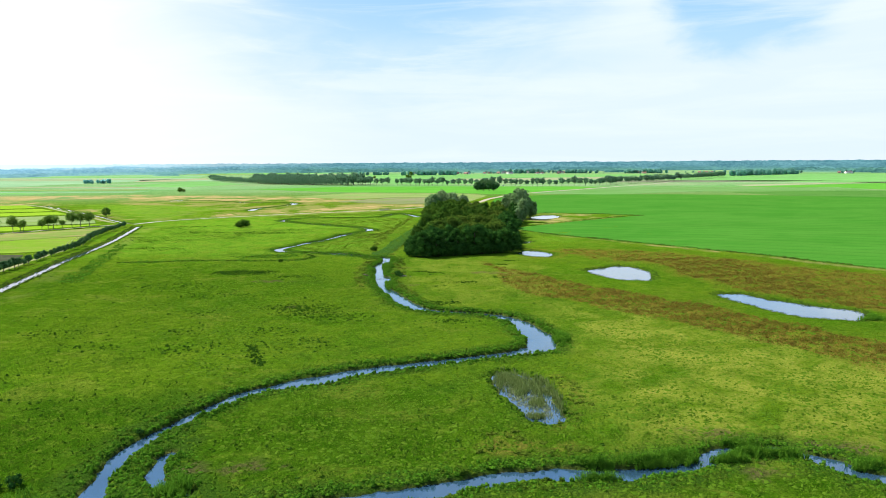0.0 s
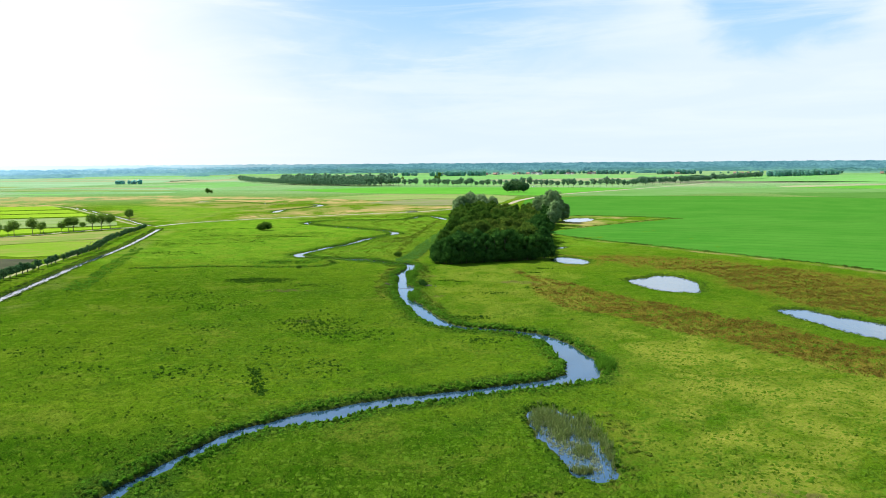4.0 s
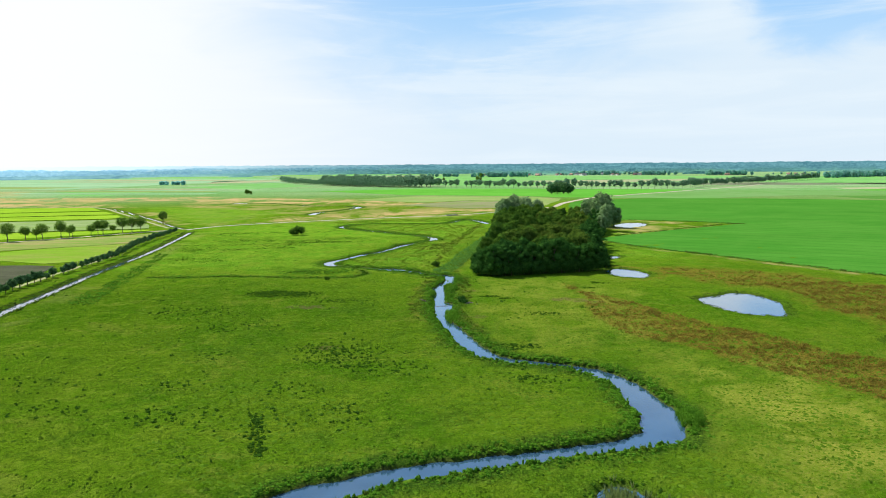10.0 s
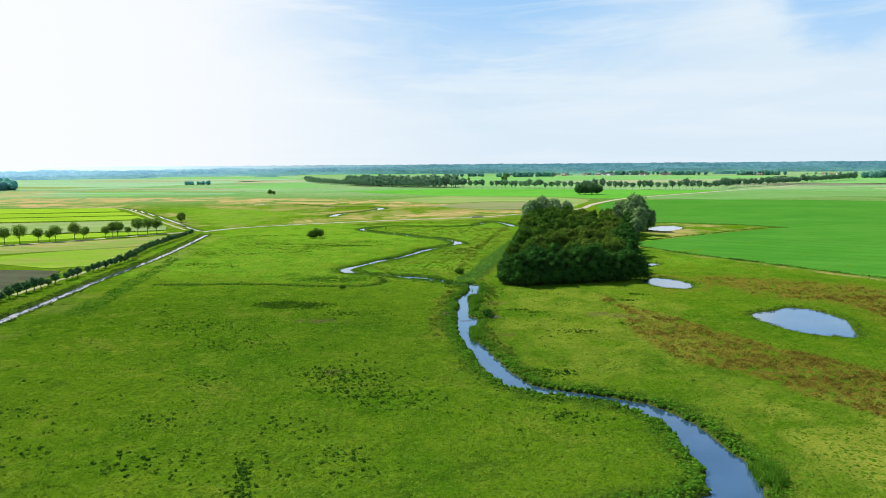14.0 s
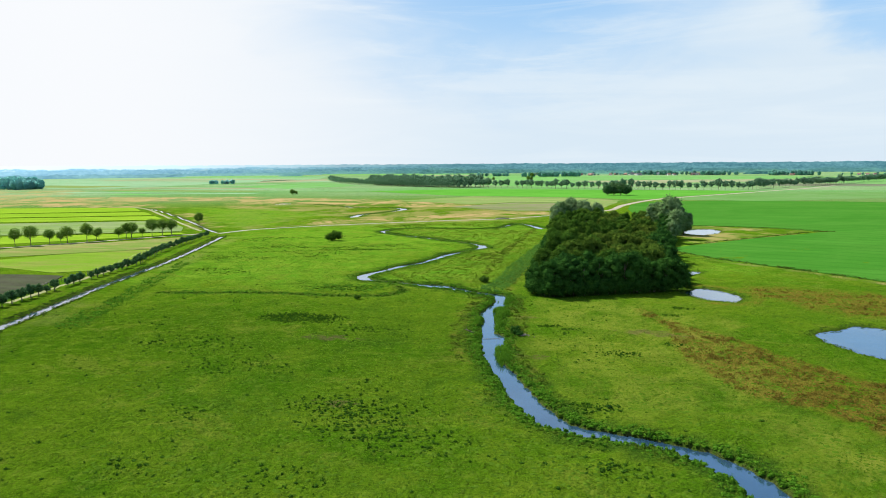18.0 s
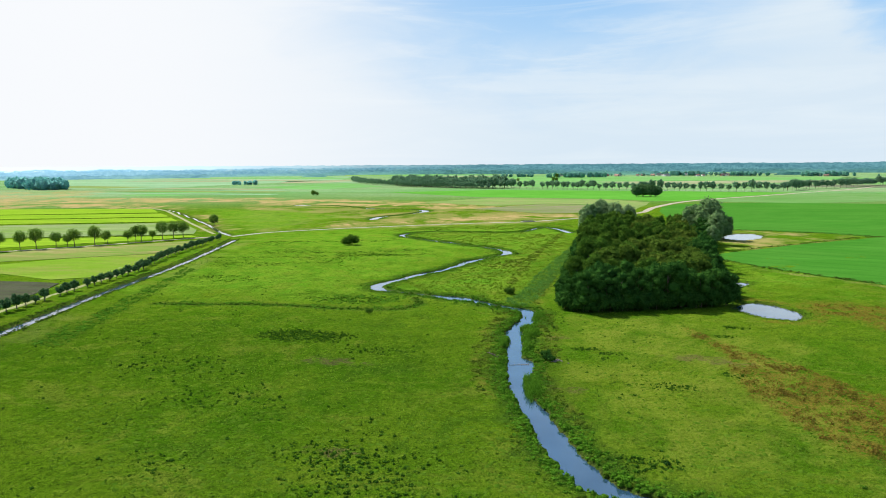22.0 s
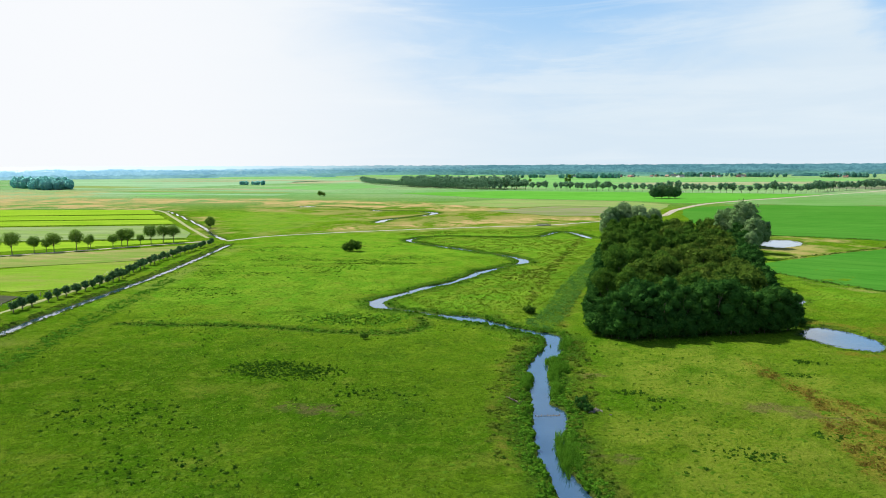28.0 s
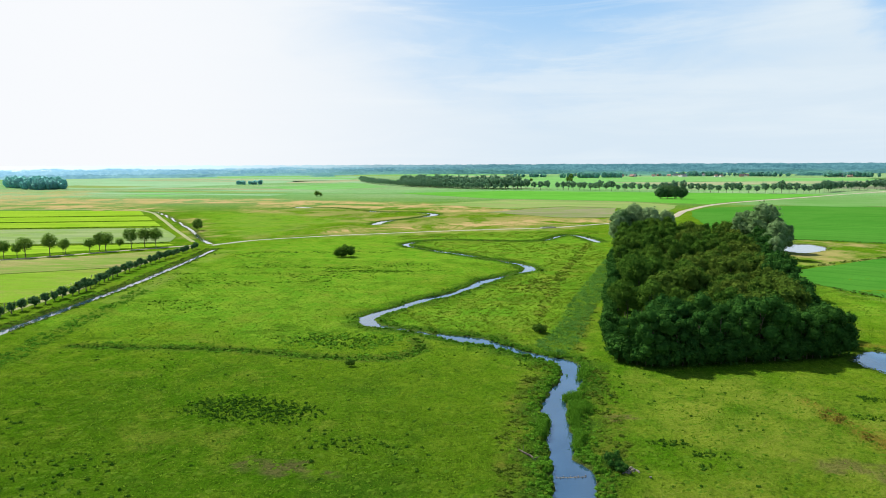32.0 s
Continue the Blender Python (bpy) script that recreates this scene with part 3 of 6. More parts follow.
HEATHS = [[(-900, 994), (-649, 1022), (-463, 1047), (-392, 968), (-555, 894), (-760, 868)],
          [(-222, 609), (-169, 663), (-93, 730), (-12, 756), (-12, 716), (-84, 668), (-156, 625), (-205, 588)],
          [(-731, 868), (-546, 872), (-467, 821), (-334, 660), (-266, 563), (-340, 684), (-441, 785), (-637, 785)],
          [(-431, 912), (-318, 863), (-262, 852), (-158, 816), (-51, 803), (-54, 866), (-266, 986), (-448, 1017)],
          [(-300, 640), (-230, 560), (-150, 600), (-40, 660), (-20, 760), (-60, 860), (-200, 900), (-420, 900)],
          [(-1180, 1220), (-930, 1290), (-800, 1080), (-560, 800), (-650, 720), (-900, 900)],
          [(60, 600), (100, 602), (128, 594), (150, 580), (106, 536), (75, 512), (70, 540), (80, 560)]]
# vivid grass; the upper meadow's low-angle glow is put into the colour
RICH_GLOW = [[(-404, 785), (-304, 777), (-217, 697), (-236, 652), (-222, 601), (-245, 567), (-309, 639), (-364, 716)],
        [(-178, 340), (-100, 332), (-72, 345), (-92, 365), (-82, 400), (-60, 470), (-22, 480), (-16, 600), (-60, 650), (-150, 596), (-222, 545), (-204, 440)],
        [(-78, 352), (-38, 345), (-24, 480), (-50, 470), (-66, 410), (-80, 380)], [(52, 400), (76, 385), (60, 470), (70, 500), (60, 520), (56, 470)]]
# darker sward: shade seen down between the blades, put into the colour
DIM_MEADOW = [(-175, 190), (-110, 150), (-40, 160), (-12, 215), (-20, 250), (-36, 300), (-90, 305), (-160, 285)]
DIM_SWARD = [[(-150, 50), (-150, 120), (-70, 128), (-45, 136), (-20, 142), (0, 140), (8, 118), (40, 108), (70, 104), (90, 60)]]
EAST_BANK = [(-8, 236), (-13, 262), (-13, 300), (-10, 318), (20, 322), (36, 305), (40, 262), (30, 222), (10, 215)]
DRY = [(30, 104), (75, 106), (115, 80), (135, 130), (80, 168), (56, 205), (34, 215), (36, 190), (34, 150)]
OLD_DITCH = smooth_line([(-150, 316, 1.2), (-125, 319, 1.4), (-107, 321, 1.4), (-92, 320, 1.6), (-80, 320, 1.8), (-67, 323, 1.8), (-63, 332, 1.5), (-67, 341, 1.0)], 3.0)
REED_BED = [(-13, 560), (-16.5, 514), (-22.8, 459), (-28, 413), (-30.6, 384), (-31.8, 361), (-35, 347), (-36, 340), (-29, 332), (-25.5, 343), (-24, 362), (-22, 385), (-19, 415), (-16.5, 455), (-13, 514)]
RANK = [[(-24, 575), (-29, 512), (-33, 465), (-34.5, 423), (-36, 391), (-36.5, 374), (-39.5, 374), (-39, 395), (-38, 423), (-37, 466), (-32.5, 512), (-27, 575)],
        [(-21, 396), (-23.2, 366), (-23.8, 350), (-24.5, 336), (-26.5, 338), (-25.6, 350), (-25.2, 366), (-23, 396)],
        [(-54, 420), (-50, 428), (-40, 448), (-36, 446), (-39, 420), (-44, 413)], [(-19.5, 322), (-17, 300), (-15.5, 280), (-17.5, 264), (-13.5, 246), (-9, 232), (-12, 232), (-17, 247), (-20.5, 264), (-19.5, 282), (-21, 300), (-23, 320)],
        [(-33, 322), (-34, 300), (-33, 282), (-31, 262), (-27, 246), (-29.5, 246), (-34, 262), (-36.5, 282), (-37, 300), (-36, 322)], [(22, 112), (28, 122), (26, 142), (23, 142), (24.5, 122), (18, 112)],
        [(3, 104), (12, 114), (14, 108), (22, 106), (24, 102), (10, 101)]]
ROUGH = [[(-62, 352), (-40, 343), (-34, 346), (-30, 385), (-28, 420), (-22, 470), (-17, 520), (-24, 575), (-44, 562), (-46, 470), (-56, 452), (-62, 425), (-74, 390), (-82, 364)],
         [(-124, 560), (-118, 532), (-88, 512), (-62, 490), (-46, 500), (-30, 560), (-50, 578), (-100, 575)], [(-140, 570), (-100, 598), (-60, 590), (-20, 610), (-20, 640), (-60, 640), (-110, 615), (-150, 590)]]
DITCH_WEEDS = [[(-150, 314.5), (-125, 317.5), (-107, 319), (-92, 318), (-80, 318), (-66, 320), (-61, 330), (-65, 340), (-69, 341), (-66, 332), (-70, 325.5), (-80, 322.5), (-92, 322.5), (-107, 323.5), (-125, 321.5), (-150, 318.5)],
               [(-104, 326), (-84, 327), (-72, 330), (-70, 340), (-80, 347), (-98, 341)]]
RUSH_ROWS = [[(-138, 445), (-112, 462), (-110, 469), (-136, 453)], [(-202, 491), (-165, 499), (-126, 507), (-126, 516), (-165, 508), (-202, 500)]]
CANAL_WEEDS = [(-150, 262), (-158, 293), (-160, 304), (-169, 329), (-177, 364), (-186, 392), (-179, 388), (-170, 360), (-161, 330), (-154, 308), (-148, 290), (-141, 262)]
CANAL_BANK = smooth_line([(-118, 120, 4), (-154, 255, 4), (-170, 322, 4), (-186, 400, 4), (-214, 500, 4)], 6.0)
CROP_VERGE = smooth_line([(45, 470, 2), (67, 426, 2), (94, 395, 2), (117, 366, 2), (137, 342, 2), (154, 321, 2), (176, 287, 2), (236, 213, 2)], 5.0)
BARE_SPOTS = [(-67, 262, 5), (-48, 214, 2.5), (16, 280, 4.5), (23, 277, 3), (44.7, 109.8, 3), (62.1, 104, 3), (66, 102.9, 3), (46.4, 95.2, 2.5), (-35, 97, 2.5), (-29, 98, 2.5), (-13, 252, 2), (-16.9, 294.5, 1.6)]


def soft(d, width):
    return np.clip(0.5 - d / width, 0, 1)


def axis(parts, lo, hi, growth):
    """Grid lines: even steps where told, then wider and wider ones out to the ends."""
    a = np.concatenate([np.arange(p, q, s) for p, q, s in parts])
    first, last = parts[0][2], parts[-1][2]
    low, high = [a[0]], [a[-1]]
    while low[-1] > lo:
        first *= growth
        low.append(max(lo, low[-1] - first))
    while high[-1] < hi:
        last *= growth
        high.append(min(hi, high[-1] + last))
    return np.concatenate([low[:0:-1], a, high[1:]])


def build_ground():
    xs = axis([(-500, -250, 2.4), (-250, -120, 1.1), (-120, 128, 0.98)], -4900, 4900, 1.07)
    ys = axis([(66, 340, 0.98), (340, 480, 1.2), (480, 640, 2.0), (640, 880, 3.0)], -4900, 4900, 1.06)
    nx, ny = len(xs), len(ys)
    gx, gy = np.meshgrid(xs, ys)
    xy = np.stack([gx.ravel(), gy.ravel()], 1)
    fields = water_fields(xy)
    names = list(fields)
    d = np.min([fields[k] for k in names], 0)
    inner = soft(np.maximum(np.abs(xy[:, 0] + 40) - 190, np.abs(xy[:, 1] - 260) - 260), 120)
    z = inner * (0.16 * wobble(xy, 38, 3) + 0.10 * wobble(xy, 9, 4) + 0.05 * wobble(xy, 3.0, 5))
    ditch = line_distance(xy, OLD_DITCH) + 0.4 * wobble(xy, 6, 6)
    z -= 0.25 * soft(ditch, 2.5)
    z = np.clip(z, -0.20, 0.4)
    level = water_level(xy)
    z = np.where(d < 6, np.minimum(z, level + bank_slope(fields) * d), z)
    z = np.maximum(z, -3.0)
    near_stream = np.minimum(fields["stream"], fields["far_stream"])
    lush = np.maximum(soft(near_stream - 4.2 + 2.2 * wobble(xy, 11, 7), 4.0) * (near_stream > -1), 0.85 * soft(ditch - 0.8, 2.5))
    for k in PONDS:
        lush = np.maximum(lush, 0.7 * soft(fields[k] - 1.5, 3.0))
    lush = np.maximum(lush, 0.35 * soft(poly_distance(xy, REED_BED), 4.0))
    rim = 3.5 * wobble(xy, 24, 8) + 1.5 * wobble(xy, 7, 9)
    sedge = np.maximum(soft(poly_distance(xy, SEDGE_NEAR) + 0.4 * rim, 2.5), 0.92 * soft(poly_distance(xy, SEDGE_FAR) + rim, 9.0))
    for k in ("round_pond", "long_pond", "wood_pond"):
        sedge *= np.clip((fields[k] - 2) / 4, 0, 1)
    sedge = np.maximum(sedge, 0.7 * soft(np.abs(fields["wood_pond"] - 5.0) - 1.6 + wobble(xy, 6, 16), 1.5) * (xy[:, 0] > 40))
    heath = 0.16 * soft(line_distance(xy, CANAL_BANK) + 2 * wobble(xy, 14, 12), 6.0)
    heath = np.maximum(heath, 0.6 * soft(line_distance(xy, CROP_VERGE) + wobble(xy, 9, 15), 3.0))
    for p, much in zip(HEATHS, (1.0, 1.0, 1.0, 1.0, 0.5, 0.8, 0.8)):
        heath = np.maximum(heath, much * soft(poly_distance(xy, p) + 3 * rim, 22.0))
    rich_glow = np.max([soft(poly_distance(xy, p) + 4 * rim, 40.0) for p in RICH_GLOW], 0)
    heath *= 1 - 0.85 * soft(poly_distance(xy, RICH_GLOW[0]) + 8 * wobble(xy * (0.5, 1.0), 60, 20), 20.0)
    dry = np.maximum(soft(poly_distance(xy, DRY) + 2 * rim, 24.0), 0.5 * soft(poly_distance(xy, EAST_BANK) + 2 * rim, 16.0))
    damp = np.max([soft(poly_distance(xy, p) + 3 * rim, w) for p, w in zip(DIM_SWARD, (30.0,))], 0)
    damp = np.maximum(damp, (0.30 + 0.16 * np.clip((xy[:, 1] - 220) / 30, 0, 1)) * soft(poly_distance(xy, DIM_MEADOW) + 4 * rim, 44.0))
    rank = np.max([soft(poly_distance(xy, p) + 1.6 * wobble(xy, 7, 17), 2.5) for p in RANK], 0)
    rank = np.maximum(rank, 0.7 * soft(ditch - 1.2, 2.5))
    for p in ROUGH:
        rank = np.maximum(rank, np.clip(0.20 + 0.6 * wobble(xy, 24, 18), 0, 0.75) * soft(poly_distance(xy, p) + rim, 8.0))
    soil = np.max([soft(np.hypot((xy[:, 0] - a) * 0.75, (xy[:, 1] - b) * 1.6) - r * 0.8 + 3.0 * wobble(xy, 4, 13) + 1.5 * wobble(xy, 1.7, 14), 2.5) * 0.6 for a, b, r in BARE_SPOTS], 0)
    lush = np.maximum(lush, 0.9 * soft(fields["canal"] - 1.6, 2.0))
    lush = np.maximum(lush, 0.35 * soft(poly_distance(xy, CANAL_WEEDS) + 2 * wobble(xy, 9, 19), 4.0))
    soil = np.maximum(soil, 0.9 * soft(d + 0.1, 0.5))
    # the wood floor takes both dark tones
    damp = np.maximum(damp, soft(poly_distance(xy, WOOD) + 1, 4.0))
    lush = np.maximum(lush, soft(poly_distance(xy, WOOD) + 1, 4.0))
    i = np.arange(nx * ny).reshape(ny, nx)
    quads = np.stack([i[:-1, :-1], i[:-1, 1:], i[1:, 1:], i[1:, :-1]], -1).reshape(-1, 4)
    me = mesh("ground", np.column_stack([xy, z]), quads, MEADOW, True, {"lush": lush, "sedge": sedge, "heath": heath, "rich_glow": rich_glow, "soil": soil, "damp": damp, "dry": dry, "rank": rank, "grazed": np.clip((xy[:, 1] - 210) / 230, 0.25, 1), "far": np.clip((np.hypot(xy[:, 0], xy[:, 1]) - 850) / 500, 0, 1)})
    tagged(new("ground", me), "flat green river meadow with tussocks and brown sedge", "ground", kind="structure")
    # each water lies level in its hollow
    stack = np.stack([fields[k] for k in names])
    low = stack[:, quads].min(2)
    owner = low.argmin(0)
    says = {"stream": "narrow winding meadow stream reflecting a pale sky", "canal": "straight drainage canal beside a row of pollards", "far_stream": "old winding channel in far rough grass",
            "round_pond": "rounded shallow pond in a meadow", "long_pond": "long narrow pond among brown sedge", "wood_pond": "small pond beside a dark wood",
            "puddle": "tiny pool in the grass behind a wood", "field_pond": "oval pond in a grassy field corner", "marsh_pool": "shallow marsh pool grown with pale reeds", "heath_pool": "small far pool in rough grass"}
    for k, name in enumerate(names):
        mine = quads[(owner == k) & (low[k] < 1.2)]
        if len(mine):
            used, where = np.unique(mine, return_inverse=True)
            v = np.column_stack([xy[used], level[used]])
            tagged(new(name + "_water", mesh(name, v, where.reshape(-1, 4), WATER)), says[name], "water", kind="structure")
    return fields


build_ground()


# ---- fields, tracks ----
def field(name, poly, mat, label, height=0.22, category="field"):
    """A parcel: a low slab of crop or sward with upright edges."""
    far = math.hypot(poly[0][0], poly[0][1] - 80)
    step = min(40.0, max(3.0, far / 60))
    q = np.array(poly, float)
    run = np.concatenate([a + (b - a) * np.linspace(0, 1, max(1, int(np.hypot(*(b - a)) / step)), endpoint=False)[:, None] for a, b in zip(q, np.roll(q, -1, 0))])
    run = run + min(2.5, step * 0.14) * np.stack([wobble(run, step * 8, 51), wobble(run, step * 8, 52)], 1)
    p = [Vector((x, y, 0)) for x, y in run]
    bm = bmesh.new()
    top = [bm.verts.new((v.x, v.y, height)) for v in p]
    low = [bm.verts.new((v.x, v.y, -0.05)) for v in p]
    f = bm.faces.new(top)
    for k in range(len(p)):
        j = (k + 1) % len(p)
        bm.faces.new((low[k], low[j], top[j], top[k]))
    bmesh.ops.recalc_face_normals(bm, faces=bm.faces)
    f.normal_update()
    if f.normal.z < 0:
        bmesh.ops.reverse_faces(bm, faces=bm.faces)
    bmesh.ops.triangulate(bm, faces=[f])
    return tagged(new(name, bm_mesh(name, bm, mat)), label, category, kind="structure")


CROP = crop_material("crop_green", (0.038, 0.150, 0.016), (0.051, 0.166, 0.021), (0.026, 0.105, 0.012), 27, 14.0, 0.34, strips=0.07, streaks=0.36)
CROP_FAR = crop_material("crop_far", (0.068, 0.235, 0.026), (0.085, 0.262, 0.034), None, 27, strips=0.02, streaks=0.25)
STRIP = crop_material("strip_sward", (0.085, 0.205, 0.048), (0.115, 0.215, 0.075), None, 14, strips=0.03, streaks=0.3)
CROP_DARK = crop_material("crop_dark", (0.050, 0.140, 0.026), (0.066, 0.165, 0.032), None, 10)
GRASS_BRIGHT = crop_material("grass_bright", (0.145, 0.270, 0.014), (0.185, 0.300, 0.022), (0.10, 0.20, 0.02), -18, 9.0, 0.4)
GRASS_GREY = crop_material("grass_grey", (0.150, 0.215, 0.085), (0.185, 0.235, 0.105), (0.12, 0.20, 0.055), -18, 7.0, 0.4, (0.14, 0.225, 0.05))
HAY = crop_material("hay", (0.150, 0.190, 0.050), (0.240, 0.196, 0.095), (0.13, 0.18, 0.04), -35, 6.0, 0.45, (0.115, 0.200, 0.032))
MOWN = crop_material("mown", (0.110, 0.220, 0.016), (0.145, 0.232, 0.026), (0.14, 0.18, 0.03), -35, 6.0, 0.35, (0.160, 0.200, 0.042))
PLOUGHED = crop_material("ploughed", (0.150, 0.165, 0.085), (0.185, 0.172, 0.110), (0.12, 0.15, 0.05), 15, 9.0, 0.4, (0.13, 0.195, 0.05), 0.04)
PEAT = crop_material("peat", (0.040, 0.044, 0.030), (0.062, 0.065, 0.045), (0.06, 0.10, 0.025), -20, 3.0, 0.5)
PALE = crop_material("pale_sward", (0.120, 0.215, 0.050), (0.155, 0.235, 0.068), (0.17, 0.19, 0.08), 12, 20.0, 0.4, (0.19, 0.215, 0.085), 0.03)
# far fields: extra blue and paleness in these colours are painted haze
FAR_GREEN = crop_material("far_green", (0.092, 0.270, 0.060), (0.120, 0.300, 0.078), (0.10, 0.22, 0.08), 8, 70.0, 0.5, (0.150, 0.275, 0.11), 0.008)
FAR_PALE_HAZE = crop_material("far_pale", (0.145, 0.285, 0.145), (0.190, 0.320, 0.185), (0.13, 0.25, 0.12), -6, 90.0, 0.5, (0.200, 0.285, 0.165), 0.008)
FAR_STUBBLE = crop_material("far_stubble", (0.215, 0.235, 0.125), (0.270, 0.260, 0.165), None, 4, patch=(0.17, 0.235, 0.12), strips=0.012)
FALLOW = crop_material("fallow", (0.105, 0.135, 0.080), (0.135, 0.155, 0.100), None, 4, strips=0.012, streaks=0.3)

PARCELS = []
PARCELS.append(("crop_field", CROP, "wide bright green crop field with faint wheelings", [(47, 470), (71, 427), (98, 396), (121, 368), (141, 344), (158, 323), (180, 289), (330, 120), (1200, 60), (1200, 640), (640, 760), (531, 849), (444, 904), (314, 955), (165, 968), (88, 925), (66, 868), (58, 800), (55, 640), (62, 612), (100, 612), (140, 598), (165, 577), (106, 528), (68, 492)]))
PARCELS.append(("hay_meadow", GRASS_BRIGHT, "bright yellow-green grass strip", [(-740, 735), (-477, 784), (-428, 728), (-646, 655)]))
PARCELS.append(("hay_meadow", GRASS_BRIGHT, "bright yellow-green grass strip", [(-640, 647), (-420, 718), (-385, 678), (-596, 603)]))
PARCELS.append(("hay_meadow", GRASS_BRIGHT, "bright yellow-green grass strip", [(-588, 593), (-377, 669), (-345, 630), (-552, 557)]))
PARCELS.append(("grey_meadow", GRASS_GREY, "dull grey-green meadow between ditches", [(-544, 545), (-335, 618), (-286, 562), (-270, 533), (-458, 463)]))
PARCELS.append(("roadside_meadow", GRASS_BRIGHT, "bright grass strip behind an avenue of trees", [(-452, 452), (-266, 524), (-258, 520), (-262, 513), (-318, 460), (-440, 345)]))
PARCELS.append(("hay_field", HAY, "mown tan hay field beside a canal", [(-302, 442), (-268, 471), (-245, 500), (-224, 440), (-262, 412), (-300, 385), (-340, 380)]))
PARCELS.append(("mown_field", MOWN, "mown green grass beside a canal", [(-262, 410), (-226, 437), (-216, 400), (-208, 362), (-222, 352), (-260, 362), (-290, 370)]))
PARCELS.append(("peat_field", PEAT, "dark bare peat plot beside a canal", [(-270, 345), (-212, 345), (-203, 322), (-198, 285), (-240, 270), (-290, 300)]))
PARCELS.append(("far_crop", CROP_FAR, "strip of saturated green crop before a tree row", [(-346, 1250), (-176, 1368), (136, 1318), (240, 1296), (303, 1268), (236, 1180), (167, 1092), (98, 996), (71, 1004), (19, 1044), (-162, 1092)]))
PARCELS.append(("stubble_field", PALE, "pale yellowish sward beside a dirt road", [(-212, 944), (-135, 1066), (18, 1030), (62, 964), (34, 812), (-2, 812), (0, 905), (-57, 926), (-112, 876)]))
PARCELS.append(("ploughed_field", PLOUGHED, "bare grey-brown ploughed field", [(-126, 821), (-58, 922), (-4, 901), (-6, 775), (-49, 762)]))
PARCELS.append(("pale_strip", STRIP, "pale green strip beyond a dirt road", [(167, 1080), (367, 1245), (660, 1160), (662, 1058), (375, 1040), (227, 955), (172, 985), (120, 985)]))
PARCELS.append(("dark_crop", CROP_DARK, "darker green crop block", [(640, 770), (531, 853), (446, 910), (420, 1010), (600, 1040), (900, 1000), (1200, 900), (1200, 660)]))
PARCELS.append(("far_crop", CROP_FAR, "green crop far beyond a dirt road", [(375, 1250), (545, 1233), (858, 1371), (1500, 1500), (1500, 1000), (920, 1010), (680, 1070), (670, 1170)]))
PARCELS.append(("far_meadow", FAR_PALE_HAZE, "pale far meadow in haze", [(-2092, 2516), (-1917, 3430), (-1028, 3017), (-818, 2315), (-931, 1392), (-1078, 1378), (-1500, 1700)]))
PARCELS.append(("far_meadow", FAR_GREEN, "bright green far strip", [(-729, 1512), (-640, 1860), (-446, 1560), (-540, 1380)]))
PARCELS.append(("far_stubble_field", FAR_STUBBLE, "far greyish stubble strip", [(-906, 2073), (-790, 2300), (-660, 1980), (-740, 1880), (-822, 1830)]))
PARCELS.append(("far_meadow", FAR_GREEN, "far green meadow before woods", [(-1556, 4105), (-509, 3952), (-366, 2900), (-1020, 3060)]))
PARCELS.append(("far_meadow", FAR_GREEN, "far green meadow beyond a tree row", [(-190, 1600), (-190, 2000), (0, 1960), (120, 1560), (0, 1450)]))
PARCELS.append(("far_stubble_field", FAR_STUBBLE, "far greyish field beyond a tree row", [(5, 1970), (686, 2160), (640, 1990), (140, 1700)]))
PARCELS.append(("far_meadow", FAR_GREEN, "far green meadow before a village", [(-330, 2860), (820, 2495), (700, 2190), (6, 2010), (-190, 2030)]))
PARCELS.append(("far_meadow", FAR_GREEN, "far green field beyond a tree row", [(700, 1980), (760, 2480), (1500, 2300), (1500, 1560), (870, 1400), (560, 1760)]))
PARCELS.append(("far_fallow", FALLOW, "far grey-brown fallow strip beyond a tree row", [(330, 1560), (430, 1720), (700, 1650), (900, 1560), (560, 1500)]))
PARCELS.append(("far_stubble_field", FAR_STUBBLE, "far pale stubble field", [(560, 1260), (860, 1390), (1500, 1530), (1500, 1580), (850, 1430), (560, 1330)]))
for _name, _mat, _label, _poly in PARCELS:
    field(_name, _poly, _mat, _label, 0.16 if _poly[0][1] < 900 else 0.10)


def build_far_strips():
    """Narrow parcels that lie side by side in the far farmland."""
    rng = random.Random(23)
    kinds = [(FAR_GREEN, "narrow bright green strip in far farmland"), (FAR_PALE_HAZE, "narrow pale strip in far farmland"), (FAR_STUBBLE, "narrow straw-coloured strip in far farmland"), (PALE, "narrow yellowish strip in far farmland")]
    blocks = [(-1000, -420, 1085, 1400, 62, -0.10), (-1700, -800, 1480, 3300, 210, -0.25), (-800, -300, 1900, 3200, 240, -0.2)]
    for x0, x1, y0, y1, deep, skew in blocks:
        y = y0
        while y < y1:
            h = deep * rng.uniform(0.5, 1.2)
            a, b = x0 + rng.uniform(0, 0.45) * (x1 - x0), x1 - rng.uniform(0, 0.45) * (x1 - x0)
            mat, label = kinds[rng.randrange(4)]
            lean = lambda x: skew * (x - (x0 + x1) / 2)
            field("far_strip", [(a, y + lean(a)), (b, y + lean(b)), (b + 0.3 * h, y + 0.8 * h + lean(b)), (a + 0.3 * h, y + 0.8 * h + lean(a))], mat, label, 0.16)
            y += h * rng.uniform(1.0, 1.8)


build_far_strips()


